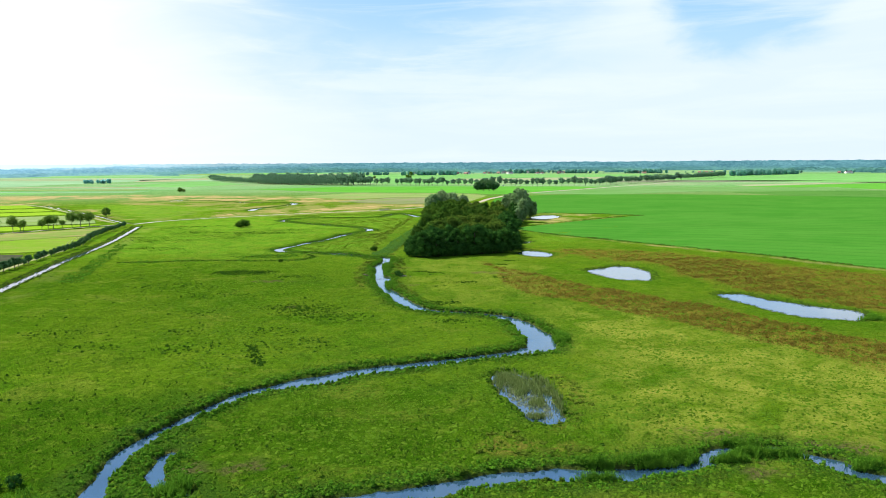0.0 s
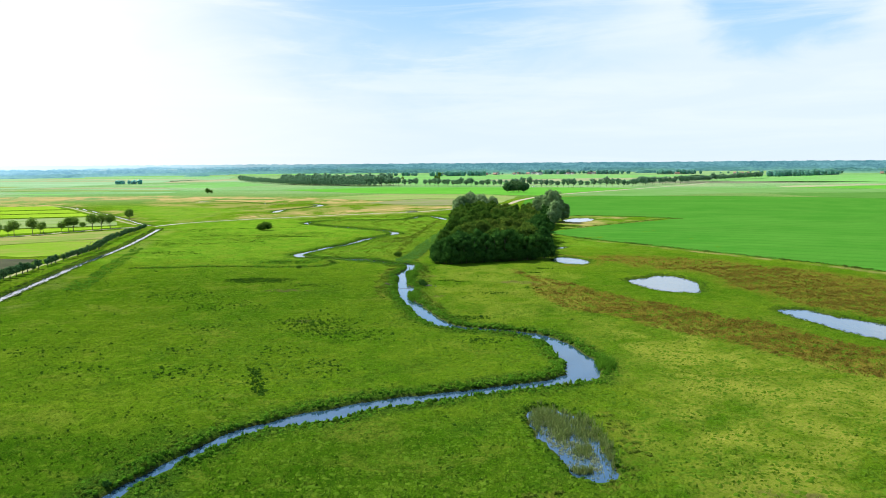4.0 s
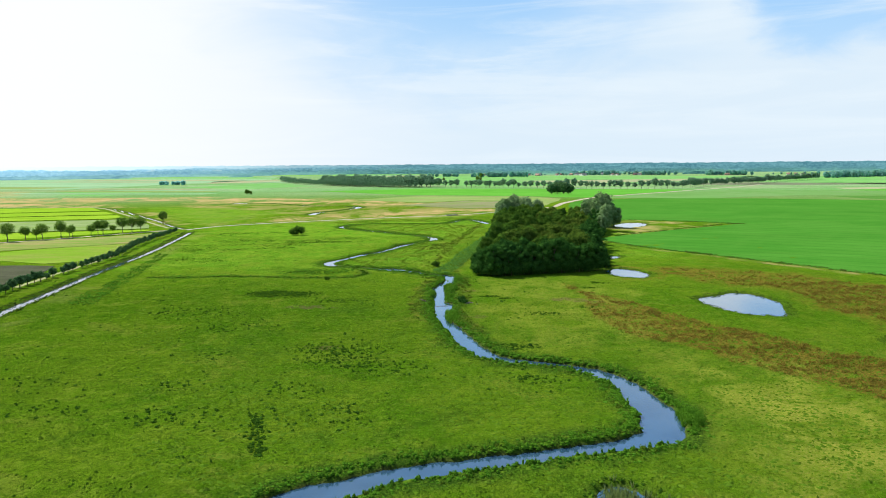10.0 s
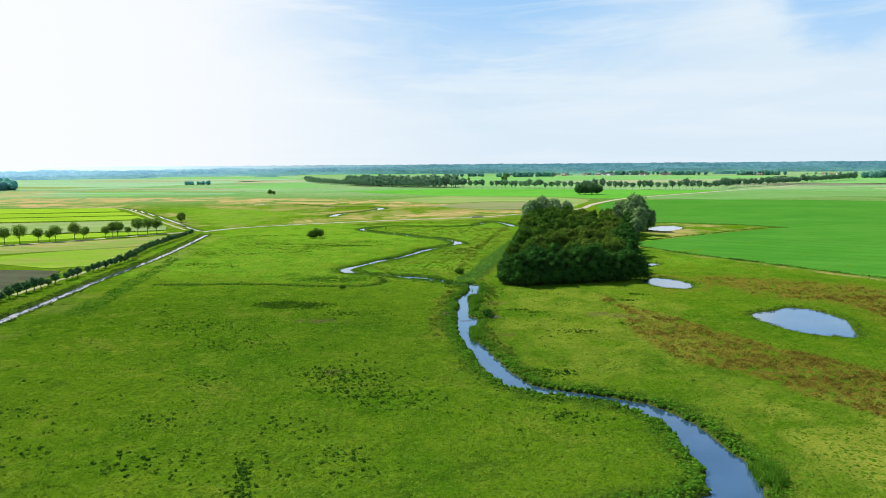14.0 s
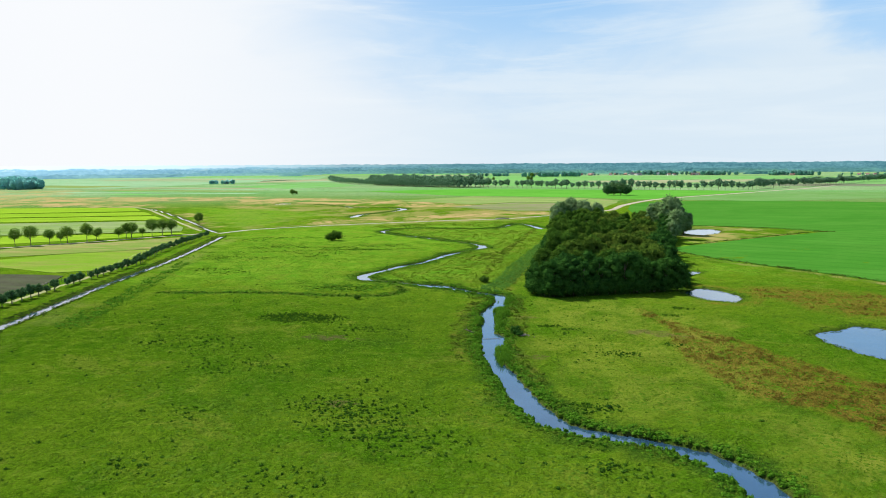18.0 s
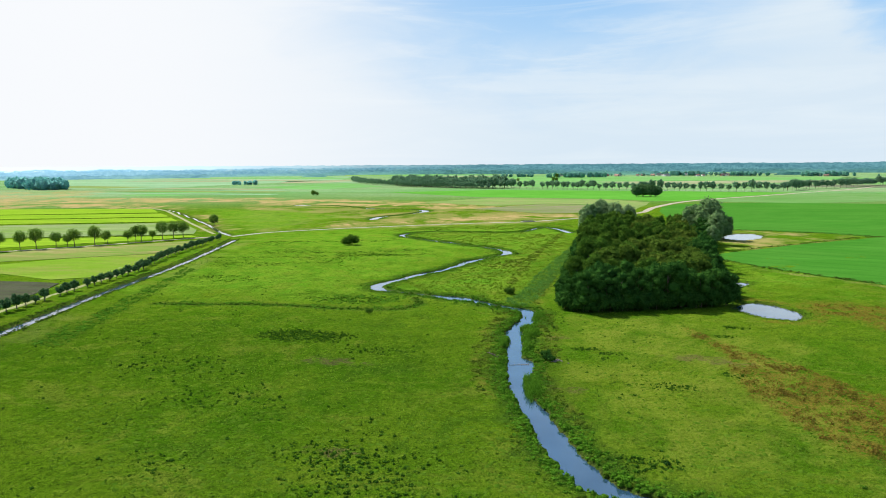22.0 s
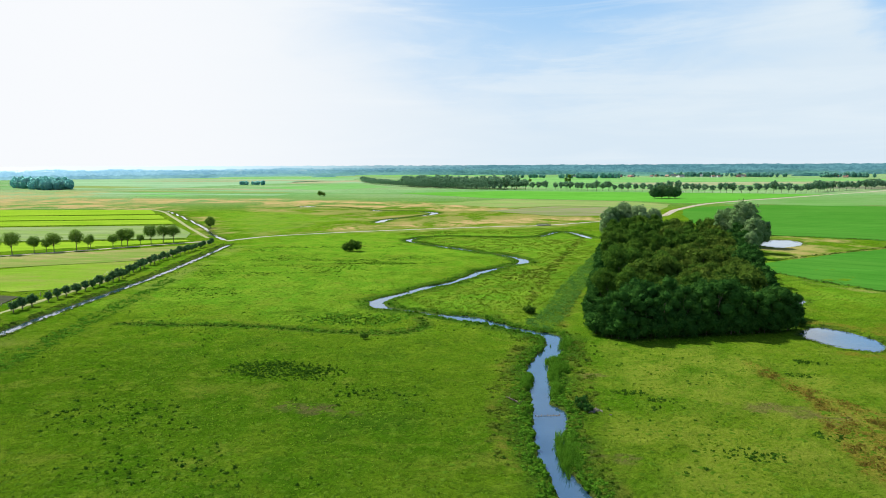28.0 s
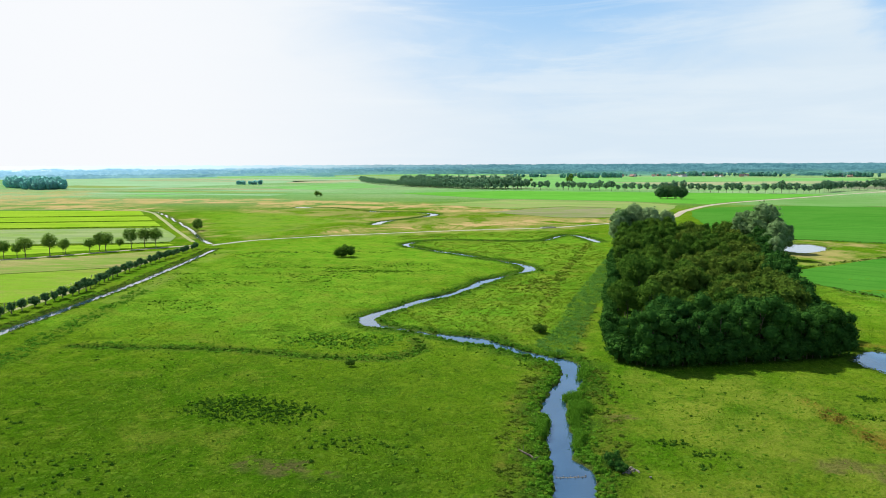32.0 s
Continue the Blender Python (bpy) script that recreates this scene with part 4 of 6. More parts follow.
def ribbon(name, points, mat, label, height=0.12, category="road"):
    """A track: a strip with a crown and low shoulders, from x, y, half width."""
    line = smooth_line(points, 6.0)
    side = np.gradient(line[:, :2], axis=0)
    side = np.stack([-side[:, 1], side[:, 0]], 1) / np.maximum(np.linalg.norm(side, axis=1), 1e-6)[:, None]
    rows = []
    for k, z in ((-1.25, -0.06), (-1, height), (0, height + 0.05), (1, height), (1.25, -0.06)):
        w = line[:, 2:3] * k * (1 + 0.12 * wobble(line[:, :2], 9, k + 5)[:, None])
        rows.append(np.column_stack([line[:, :2] + side * w, np.full(len(line), z)]))
    v = np.stack(rows, 1).reshape(-1, 3)
    i = np.arange(len(line) * 5).reshape(-1, 5)
    f = np.stack([i[:-1, :-1], i[1:, :-1], i[1:, 1:], i[:-1, 1:]], -1).reshape(-1, 4)[:, ::-1]
    return tagged(new(name, mesh(name, v, f, mat, True)), label, category, kind="structure")


TRACK_LINE = [(-236, 522, 1.6), (-228, 545, 1.4), (-217, 560, 1.2), (-185, 588, 1.4), (-153, 610, 1.4), (-119, 632, 1.4), (-83, 652, 1.5), (-56, 665, 1.6), (-25, 698, 1.6), (-6, 720, 1.8), (12, 750, 2.0)]
ROAD_LINE = [(12, 750, 2.2), (40, 785, 2.6), (60, 870, 3.0), (106, 988, 3.2), (174, 1086, 3.2), (243, 1172, 3.2), (313, 1265, 3.0), (420, 1400, 3.0), (520, 1560, 3.0)]
ribbon("farm_track", TRACK_LINE, GRAVEL_TRACK, "pale gravel farm track across rough meadow")
ribbon("dirt_road", ROAD_LINE, DIRT, "pale dirt road between crop fields")
ribbon("canal_path", [(-246, 520, 1.5), (-262, 500, 1.4), (-277, 480, 1.4), (-292, 460, 1.4), (-310, 440, 1.4), (-360, 390, 1.4), (-430, 318, 1.4)], DIRT, "narrow pale road along an avenue")
ribbon("dike_path", [(-256, 536, 1.1), (-270, 552, 1.1), (-290, 576, 1.2), (-322, 614, 1.2), (-386, 692, 1.4), (-456, 772, 1.5), (-510, 796, 1.6), (-660, 785, 1.6)], GRASSY_TRACK, "pale grassy path on a dike along a canal")
ribbon("canal_track", [(-190, 290, 1.0), (-198, 335, 1.1), (-205.5, 378, 1.1), (-215.5, 406, 1.1), (-226, 443, 1.1), (-243, 514, 1.2)], GRASSY_TRACK, "worn grassy track behind a row of pollards", 0.08)


# ---- distance ----
def build_backdrop():
    """Woods along the horizon, all the way round, with an uneven top."""
    rng = np.random.RandomState(5)
    n = 3600
    a = np.linspace(0, 2 * math.pi, n, endpoint=False)
    base = 50 + 1.0 * np.sin(a * 37 + 1) * np.sin(a * 11) + 1.2 * np.sin(a * 131) * np.sin(a * 57 + 1) + 1.0 * np.sin(a * 383 + 2) + rng.uniform(-1.3, 1.3, n)
    ring = lambda r, z: np.column_stack([-10 + r * np.cos(a), 100 + r * np.sin(a), z])
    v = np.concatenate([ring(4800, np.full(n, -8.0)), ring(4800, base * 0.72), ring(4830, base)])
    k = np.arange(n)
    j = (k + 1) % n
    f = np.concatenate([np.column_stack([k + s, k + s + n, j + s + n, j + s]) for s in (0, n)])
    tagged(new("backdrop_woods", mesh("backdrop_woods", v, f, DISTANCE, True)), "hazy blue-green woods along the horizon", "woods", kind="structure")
    # belts before it: distance, bearing from and to in degrees, height
    belts = [(3050, -50, -30.5, 17), (3350, -34, -20, 15), (3000, -23.5, -21.5, 11), (3600, -22, -9, 20), (3500, -12, -3, 24), (3900, -60, -8, 31), (4300, -60, 60, 30), (3060, 34, 60, 24)]
    # broken belts, one behind the other, with fields between
    for k in range(42):
        r = rng.uniform(2930, 4200)
        start = rng.uniform(-7, 38)
        belts.append((r, start, start + rng.uniform(1.2, 5.5), rng.uniform(12, 19) * r / 3000))
    for r, start, end, tall in belts:
        k = int((end - start) * 14)
        a = np.radians(np.linspace(start, end, k))
        bumps = tall * (0.80 + 0.16 * np.sin(a * 230 + r) * np.sin(a * 71) + rng.uniform(-0.16, 0.16, k)) * np.clip(np.minimum(np.arange(k), np.arange(k)[::-1]) / 4.0, 0.25, 1)
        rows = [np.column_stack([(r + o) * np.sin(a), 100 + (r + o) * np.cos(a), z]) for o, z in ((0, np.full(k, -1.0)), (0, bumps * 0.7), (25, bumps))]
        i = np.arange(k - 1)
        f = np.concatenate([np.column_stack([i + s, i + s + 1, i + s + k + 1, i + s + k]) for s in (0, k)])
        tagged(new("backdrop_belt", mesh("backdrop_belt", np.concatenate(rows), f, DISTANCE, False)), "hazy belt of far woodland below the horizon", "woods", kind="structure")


build_backdrop()


# ---- trees ----
def leaf_cards(rng, centres, normals, size, stray=0.55):
    """Small folded leaf sprays: four points and two triangles each."""
    n = len(centres)
    nrm = normals + rng.normal(scale=stray, size=(n, 3))
    nrm /= np.linalg.norm(nrm, axis=1, keepdims=True)
    u = np.cross(nrm, rng.normal(size=(n, 3)))
    u /= np.maximum(np.linalg.norm(u, axis=1, keepdims=True), 1e-6)
    w = np.cross(nrm, u)
    s = (size * rng.uniform(0.6, 1.3, n))[:, None]
    v = np.stack([centres - u * s, centres - w * s * 0.55 + nrm * s * 0.15, centres + u * s, centres + w * s * 0.55 + nrm * s * 0.15], 1)
    i = np.arange(n)[:, None] * 4
    return v.reshape(-1, 3), np.concatenate([i + (0, 1, 2), i + (0, 2, 3)], 0)


def blob(rng, centre, radii, rings=5, sides=8):
    """A knotted lump in the heart of a crown lobe."""
    verts = []
    for r in range(rings + 1):
        th = math.pi * r / rings
        for s in range(sides):
            ph = 2 * math.pi * (s + 0.5 * (r % 2)) / sides
            k = rng.uniform(0.82, 1.12)
            verts.append((centre[0] + radii[0] * k * math.sin(th) * math.cos(ph), centre[1] + radii[1] * k * math.sin(th) * math.sin(ph), centre[2] + radii[2] * k * math.cos(th)))
    faces = []
    for r in range(rings):
        for s in range(sides):
            a, b = r * sides + s, r * sides + (s + 1) % sides
            faces += [(a, b, b + sides), (a, b + sides, a + sides)]
    return np.array(verts), np.array(faces)


def crown_mesh(name, seed, mat, height, radius, bottom, lobes, leaves, leaf, droop=0.0, heart=0.62, tall=1.0, stray=0.55, spread=0.0):
    """A crown of lobes round a middle axis; each lobe is a heart and a skin of leaf sprays."""
    rng = np.random.RandomState(seed)
    mid, half = (height + bottom) / 2, (height - bottom) / 2
    spots = []
    for k in range(lobes):
        th = math.acos(1 - 2 * (k + 0.5) / lobes)
        ph = 2.4 * k + rng.uniform(-0.4, 0.4)
        reach = rng.uniform(0.50, 0.72) + spread
        c = np.array([radius * reach * math.sin(th) * math.cos(ph), radius * reach * math.sin(th) * math.sin(ph), mid + half * reach * math.cos(th)])
        r = radius * rng.uniform(0.34, 0.50) * (1 - spread)
        spots.append((c, np.array([r, r, r * rng.uniform(0.75, 1.0) * tall])))
    pieces = []
    each = leaves // lobes
    for c, r in spots:
        pieces.append(blob(rng, c, r * heart))
        d = rng.normal(size=(each, 3))
        d[:, 2] += 0.25
        d /= np.linalg.norm(d, axis=1, keepdims=True)
        p = c + d * r * rng.uniform(0.72, 1.12, (each, 1))
        p[:, 2] -= droop * rng.uniform(0, 1, each) * (np.hypot(p[:, 0], p[:, 1]) / radius)
        p[:, 2] = np.maximum(p[:, 2], 0.15)
        pieces.append(leaf_cards(rng, p, d, leaf, stray))
    v, f = merge(pieces)
    return mesh(name, v, f, mat), spots


def trunk_mesh(name, seed, height, girth, spots, fork=0.35):
    rng = np.random.RandomState(seed)
    lean = rng.uniform(-0.03, 0.03, 2) * height
    top = 0.72 * height
    pts = [(lean[0] * t, lean[1] * t, top * t - 0.2 * (t == 0)) for t in (0, 0.06, 0.3, 0.6, 1.0)]
    pieces = [tube(pts, [girth * 1.5, girth, girth * 0.85, girth * 0.6, girth * 0.25], 7)]
    for c, _ in spots[:: max(1, len(spots) // 6)]:
        t = rng.uniform(fork, 0.75)
        a = np.array([lean[0] * t, lean[1] * t, top * t])
        b = np.array(c)
        m = (a + b) / 2 + (0, 0, -0.05 * height * rng.uniform(0, 1))
        pieces.append(tube([a, m, b], [girth * 0.45, girth * 0.3, girth * 0.08], 5))
    v, f = merge(pieces)
    return mesh(name, v, f, BARK, True)


def tree(name, seed, mat, label, height, radius, bottom, girth, lobes, leaves, leaf, category="tree", **more):
    root = tagged(new(name), label, category)
    crown, spots = crown_mesh("crown", seed, mat, height, radius, bottom, lobes, leaves, leaf, **more)
    part("trunk", trunk_mesh("trunk", seed, height, girth, spots), root)
    part("crown", crown, root)
    return root


def stand(kind_list, places, group=""):
    """Puts trees of the kinds at places of x, y, size, kind; the first of each kind is the pattern itself."""
    used = {}
    for k, (x, y, s, kind) in enumerate(places):
        m = pose(x, y, -0.05, 0, 0, (k * 137.5) % 360) @ Matrix.Diagonal((s * (1 + 0.08 * math.sin(k * 2.1)), s * (1 + 0.08 * math.cos(k * 1.7)), s * (1 + 0.07 * math.sin(k)), 1))
        ob = kind_list[kind]
        if kind in used:
            copy_thing(ob, m)
        else:
            used[kind] = True
            tagged(ob, group=group)
            ob.matrix_basis = m
    for kind, ob in enumerate(kind_list):
        if kind not in used:
            for o in (*ob.children_recursive, ob):
                bpy.data.objects.remove(o)


def inside(x, y, poly):
    return poly_distance(np.array([(x, y)], float), poly)[0]


def build_wood():
    oaks = [tree("oak_tree", 20 + k, LEAF_OAK, "dark green broadleaf tree at the edge of a wood", 13.6 + k * 0.4, 5.0, 0.5, 0.22, 17, 2100, 0.34, heart=0.74, stray=0.30, spread=0.12) for k in range(4)]
    alders = [tree("alder_tree", 40 + k, LEAF_ALDER, "brownish olive tree in a dense wood", 12.4 + 0.5 * k, 4.2, 3.5, 0.17, 12, 950, 0.37, heart=0.72, stray=0.35) for k in range(4)]
    greens = [tree("ash_tree", 50 + k, LEAF_ASH, "green broadleaf tree inside a dense wood", 12.8 + 0.8 * k, 4.3, 3.5, 0.17, 12, 950, 0.37, heart=0.72, stray=0.35) for k in range(2)]
    willows = [tree("white_willow", 60 + k, LEAF_WILLOW, "tall silvery white willow at the end of a wood", 18.5, 5.8, 0.5, 0.35, 20, 2600, 0.46, droop=1.2, tall=1.2, heart=0.78, stray=0.34) for k in range(3)]
    rng = random.Random(4)
    edge, deep = [], []
    step = 7.3
    row = 0
    y = 327.0
    while y < 600:
        x = -26 + (step / 2 if row % 2 else 0)
        while x < 76:
            px, py = x + rng.uniform(-1.7, 1.7), y + rng.uniform(-1.7, 1.7)
            d = inside(px, py, WOOD)
            if d < (-7.5 if py < 362 + 0.3 * px else -3.2) and math.hypot(px - 62, py - 552) > 15 and math.hypot(px + 4, py - 590) > 13:
                # side light put into leaf colour: paler ash on the west, dark oak elsewhere
                if d > -8 and py > 350 and px < 10:
                    deep.append((px, py, rng.uniform(0.85, 1.1), 6 + rng.randrange(2)))
                elif py < 350 + 0.15 * px or d > -8:
                    edge.append((px, py, rng.uniform(0.78, 1.06) * (0.9 if d > -6 else 1.0), rng.randrange(4)))
                else:
                    deep.append((px, py, rng.uniform(0.72, 1.16), rng.randrange(6)))
            x += step
        y += step * 0.92
        row += 1
    for a, b in zip(WOOD[:2], WOOD[1:3]):
        run = math.hypot(b[0] - a[0], b[1] - a[1])
        for k in range(int(run / 5.4) + 1):
            t = (k + rng.uniform(0.3, 0.7)) / (int(run / 5.4) + 1)
            nx, ny = -(b[1] - a[1]) / run, (b[0] - a[0]) / run
            inset = rng.uniform(3.0, 5.0)
            edge.append((a[0] + (b[0] - a[0]) * t + nx * inset, a[1] + (b[1] - a[1]) * t + ny * inset, rng.uniform(0.82, 1.04), rng.randrange(4)))
    stand(oaks, [e for e in edge if not (e[1] > 540)], "trees of the wood edge")
    stand(alders + greens, [(x, y, s, 4 + k % 2 if k > 5 or rng.random() < 0.5 - (x - 0.12 * (y - 340)) * 0.03 else k % 4) for x, y, s, k in deep], "trees inside the wood")
    stand(willows, [(-8, 586, 1.18, 0), (0, 592, 1.25, 1), (-11, 572, 0.95, 2), (8, 588, 1.05, 0), (62, 552, 1.2, 1), (68, 562, 1.1, 2), (55, 560, 1.08, 0), (61, 522, 0.80, 1), (55, 498, 0.72, 2), (18, 596, 0.8, 1), (70, 548, 0.8, 0)], "willows of the wood")
    shrubs = [tree("edge_shrub", 80 + k, LEAF_OAK, "leafy dark green shrub under the wood edge", 4.6, 2.6, 0.2, 0.07, 8, 460, 0.34, category="shrub") for k in range(2)]
    spots = []
    for a, b in zip(WOOD, WOOD[1:] + WOOD[:1]):
        front = max(a[1], b[1]) < 350
        n = int(math.hypot(b[0] - a[0], b[1] - a[1]) / (2.0 if front else 3.4))
        for k in range(n):
            t = (k + rng.uniform(0.2, 0.8)) / max(n, 1)
            x, y = a[0] + (b[0] - a[0]) * t, a[1] + (b[1] - a[1]) * t
            if y < 500 and inside(x, y, WOOD_POND) > 2:
                cx, cy = 12 - x, 440 - y
                r = math.hypot(cx, cy)
                spots.append((x + cx / r * 2.0, y + cy / r * 2.0, rng.uniform(0.9, 1.45) if front else rng.uniform(0.6, 1.15), rng.randrange(2)))
    stand(shrubs, spots, "shrubs under the wood edge")


build_wood()


def build_rows():
    rng = random.Random(9)
    # pollards along the canal
    pollards = [tree("pollard_willow", 100 + k, LEAF_POLLARD, "small round pollard willow beside the canal", 4.2, 1.85, 0.8, 0.17, 10, 700, 0.2, heart=0.7) for k in range(3)]
    line = smooth_line([(-165, 190), (-176, 240), (-187, 289), (-194.5, 335), (-201, 378), (-211, 406), (-221, 441), (-235, 508)], 0.5)
    run, last, places = 0.0, line[0], []
    gap = 3.9
    for p in line:
        run += math.hypot(*(p - last))
        last = p
        if run > gap:
            run = 0.0
            gap = rng.choice((4.4, 4.6, 4.8, 5.0, 5.4, 8.0))
            places.append((p[0] + rng.uniform(-0.3, 0.3), p[1], rng.uniform(0.82, 1.2), rng.randrange(3)))
    stand(pollards, places, "pollards along the canal")
    # avenue on the far side of the hay field
    limes = [tree("avenue_tree", 110 + k, LEAF_LIME, "roadside tree with a bare trunk and round crown", 10.8, 4.5, 3.7, 0.24, 13, 2300, 0.27, heart=0.4) for k in range(3)]
    places = [(-263, 510, 1.0), (-268, 507, 0.98), (-269, 497, 1.02), (-276, 497, 0.55), (-277, 487, 1.0), (-280, 486, 0.9), (-281, 480, 0.72), (-293, 475, 0.55), (-289, 472, 0.66), (-292, 465, 1.03),
              (-299, 457, 0.98), (-301, 454, 0.7), (-307, 452, 0.85), (-312, 443, 1.05), (-318, 438, 0.85), (-325, 430, 0.95), (-338, 416, 1.0)]
    stand(limes, [(x, y, s, k % 3) for k, (x, y, s) in enumerate(places)], "avenue trees")
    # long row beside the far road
    far = [tree("row_tree", 120 + k, LEAF_FAR_HAZE, "tall roadside tree in a far row", 17.5, 6.6, 4.0, 0.3, 9, 240, 1.25, heart=0.6) for k in range(3)]
    row = smooth_line([(-182, 1440), (-82, 1425), (16, 1368), (116, 1350), (184, 1316), (240, 1318), (306, 1340), (362, 1420), (470, 1530), (620, 1740), (800, 1960)], 1.0)
    run, last, places, gap = 0.0, row[0], [], 10.0
    for p in row:
        run += math.hypot(*(p - last))
        last = p
        if run > gap:
            run, gap = 0.0, rng.choice((9, 10, 11, 11, 12, 13, 20))
            places.append((p[0], p[1] + rng.uniform(-1.5, 1.5), rng.uniform(0.8, 1.1), rng.randrange(3)))
    stand(far, places, "trees along the far road")
    # far plantation and its front row
    block = [tree("plantation_tree", 130 + k, LEAF_FAR_HAZE, "dark tree in a far plantation", 19.0, 7.5, 2.0, 0.35, 8, 170, 1.5, heart=0.65) for k in range(3)]
    places = []
    edge = smooth_line([(-690, 2050), (-560, 1790), (-453, 1625), (-350, 1515), (-235, 1440), (-190, 1440)], 1.0)
    run, last = 0.0, edge[0]
    for p in edge:
        run += math.hypot(*(p - last))
        last = p
        if run > 11.5:
            run = 0.0
            places.append((p[0], p[1], rng.uniform(0.75, 0.95), rng.randrange(3)))
            if p[1] < 1640:
                for k in (1, 2, 3, 4):
                    places.append((p[0] + 9 * k + rng.uniform(-4, 4), p[1] + 16 * k + rng.uniform(-4, 4), rng.uniform(1.0, 1.55), rng.randrange(3)))
    stand(block, places, "trees of the far plantation")
    # single trees and bushes
    lone = [tree("lone_oak", 140 + k, LEAF_POLLARD, "broad dark oak clump alone in a green field", 15.5, 8.5, 1.6, 0.5, 18, 1300, 0.8, heart=0.8, stray=0.35) for k in range(2)]
    stand(lone, [(57, 1112, 1.0, 0), (66, 1116, 1.15, 1), (75, 1111, 1.1, 0), (83, 1114, 0.85, 1)], "oaks standing in the field")
    singles = [tree("field_tree", 150, LEAF_LIME, "small round tree alone in rough grass", 9.5, 4.4, 0.6, 0.25, 10, 900, 0.42)]
    stand(singles, [(-296, 604, 0.92, 0), (-427, 1121, 1.0, 0), (-420, 1119, 0.7, 0), (-103, 2034, 1.5, 0), (-95, 2040, 1.3, 0), (-114, 2502, 2.0, 0), (-200, 2030, 1.2, 0), (-215, 2032, 1.0, 0)], "single trees")
    bushes = [tree("meadow_bush", 160 + k, LEAF_OAK, "dense dark bush alone in the meadow", 3.0, 2.4, 0.05, 0.07, 8, 700, 0.2, category="bush") for k in range(2)]
    bushes.append(tree("meadow_bush", 163, LEAF_ASH, "rounded mid-green bush alone in the meadow", 3.2, 2.3, 0.05, 0.07, 9, 700, 0.22, category="bush"))
    # the pair near (-44, 463) is added for the dark of an undercut bank
    stand(bushes, [(-145, 488, 1.5, 2), (-142, 490, 1.2, 2), (-18.2, 273.4, 0.72, 0), (-17.0, 271.6, 0.5, 1), (-44, 463, 0.36, 0), (-42, 460, 0.28, 1), (-35.6, 353.6, 0.55, 2), (-36.6, 355, 0.42, 2), (-29.5, 322.5, 0.3, 0), (-63, 91, 1.2, 1), (-60.5, 92, 0.8, 0), (-51.2, 111, 0.42, 0),
                   (-18, 305, 0.32, 1), (3, 219, 0.32, 0), (-74.8, 314, 0.32, 2)], "bushes in the meadow")


build_rows()


def build_far_woods():
    """Belts of wood between the far fields, each one object of many crowns."""
    rng = np.random.RandomState(31)
    belts = [("far_wood", (-1165, 1375), (-1085, 1352), 34, 60, 21), ("far_copse", (-889, 1715), (-830, 1722), 9, 14, 10), 
             ("far_wood", (900, 2150), (1250, 2450), 60, 60, 18), ("far_wood", (-150, 2590), (50, 2620), 28, 50, 17), ("far_wood", (270, 2960), (430, 2935), 26, 50, 17),
             ("far_wood", (735, 2785), (890, 2740), 24, 50, 17), ("far_wood", (-330, 2700), (-215, 2730), 16, 40, 13), ("far_wood", (520, 2890), (640, 2850), 18, 40, 15), ("far_wood", (-1320, 1500), (-1160, 1400), 46, 70, 22)]
    for name, a, b, count, deep, tall in belts:
        pieces = []
        for k in range(int(count * 1.5)):
            t = rng.uniform()
            along = np.array([b[0] - a[0], b[1] - a[1]])
            side = np.array([-along[1], along[0]]) / np.linalg.norm(along)
            at = np.array(a) + along * t + side * rng.uniform(-0.5, 0.5) * deep
            h = tall * rng.uniform(0.7, 1.15)
            r = h * rng.uniform(0.28, 0.5)
            pieces.append(blob(rng, (at[0], at[1], h * 0.5), (r, r, h * 0.52), 5, 7))
            d = rng.normal(size=(40, 3))
            d[:, 2] = np.abs(d[:, 2])
            d /= np.linalg.norm(d, axis=1, keepdims=True)
            pieces.append(leaf_cards(rng, np.array([at[0], at[1], h * 0.5]) + d * (r, r, h * 0.52) * rng.uniform(0.9, 1.15, (40, 1)), d, 1.7))
        v, f = merge(pieces)
        tagged(new(name, mesh(name, v, f, LEAF_COPSE_HAZE if a[0] < -800 else LEAF_BELT_HAZE)), "far belt of dark green woodland between fields", "woodland", kind="stuff")


build_far_woods()


# ---- low growth, too much to count ----
def tufts(rng, xy, z, high, wide, blades, lean=0.45):
    """Clumps of narrow blades that fan out from a foot: one triangle a blade."""
    n = len(xy)
    k = blades
    foot = np.repeat(np.column_stack([xy, z]), k, 0)
    h = np.repeat(high, k) * rng.uniform(0.6, 1.15, n * k)
    w = np.repeat(wide, k)
    ang = rng.uniform(0, 2 * math.pi, n * k)
    out = np.column_stack([np.cos(ang), np.sin(ang)])
    base = foot.copy()
    base[:, :2] += out * (w * rng.uniform(0, 0.5, n * k))[:, None]
    base[:, 2] -= 0.05
    tip = base.copy()
    tip[:, :2] += out * (h * lean * rng.uniform(0.2, 1.3, n * k))[:, None]
    tip[:, 2] += h
    turn = rng.uniform(0, 2 * math.pi, n * k)
    side = np.column_stack([np.cos(turn), np.sin(turn), np.zeros(n * k)]) * (w * 0.42)[:, None]
    v = np.stack([base - side, base + side, tip], 1).reshape(-1, 3)
    return v, np.arange(n * k * 3).reshape(-1, 3)


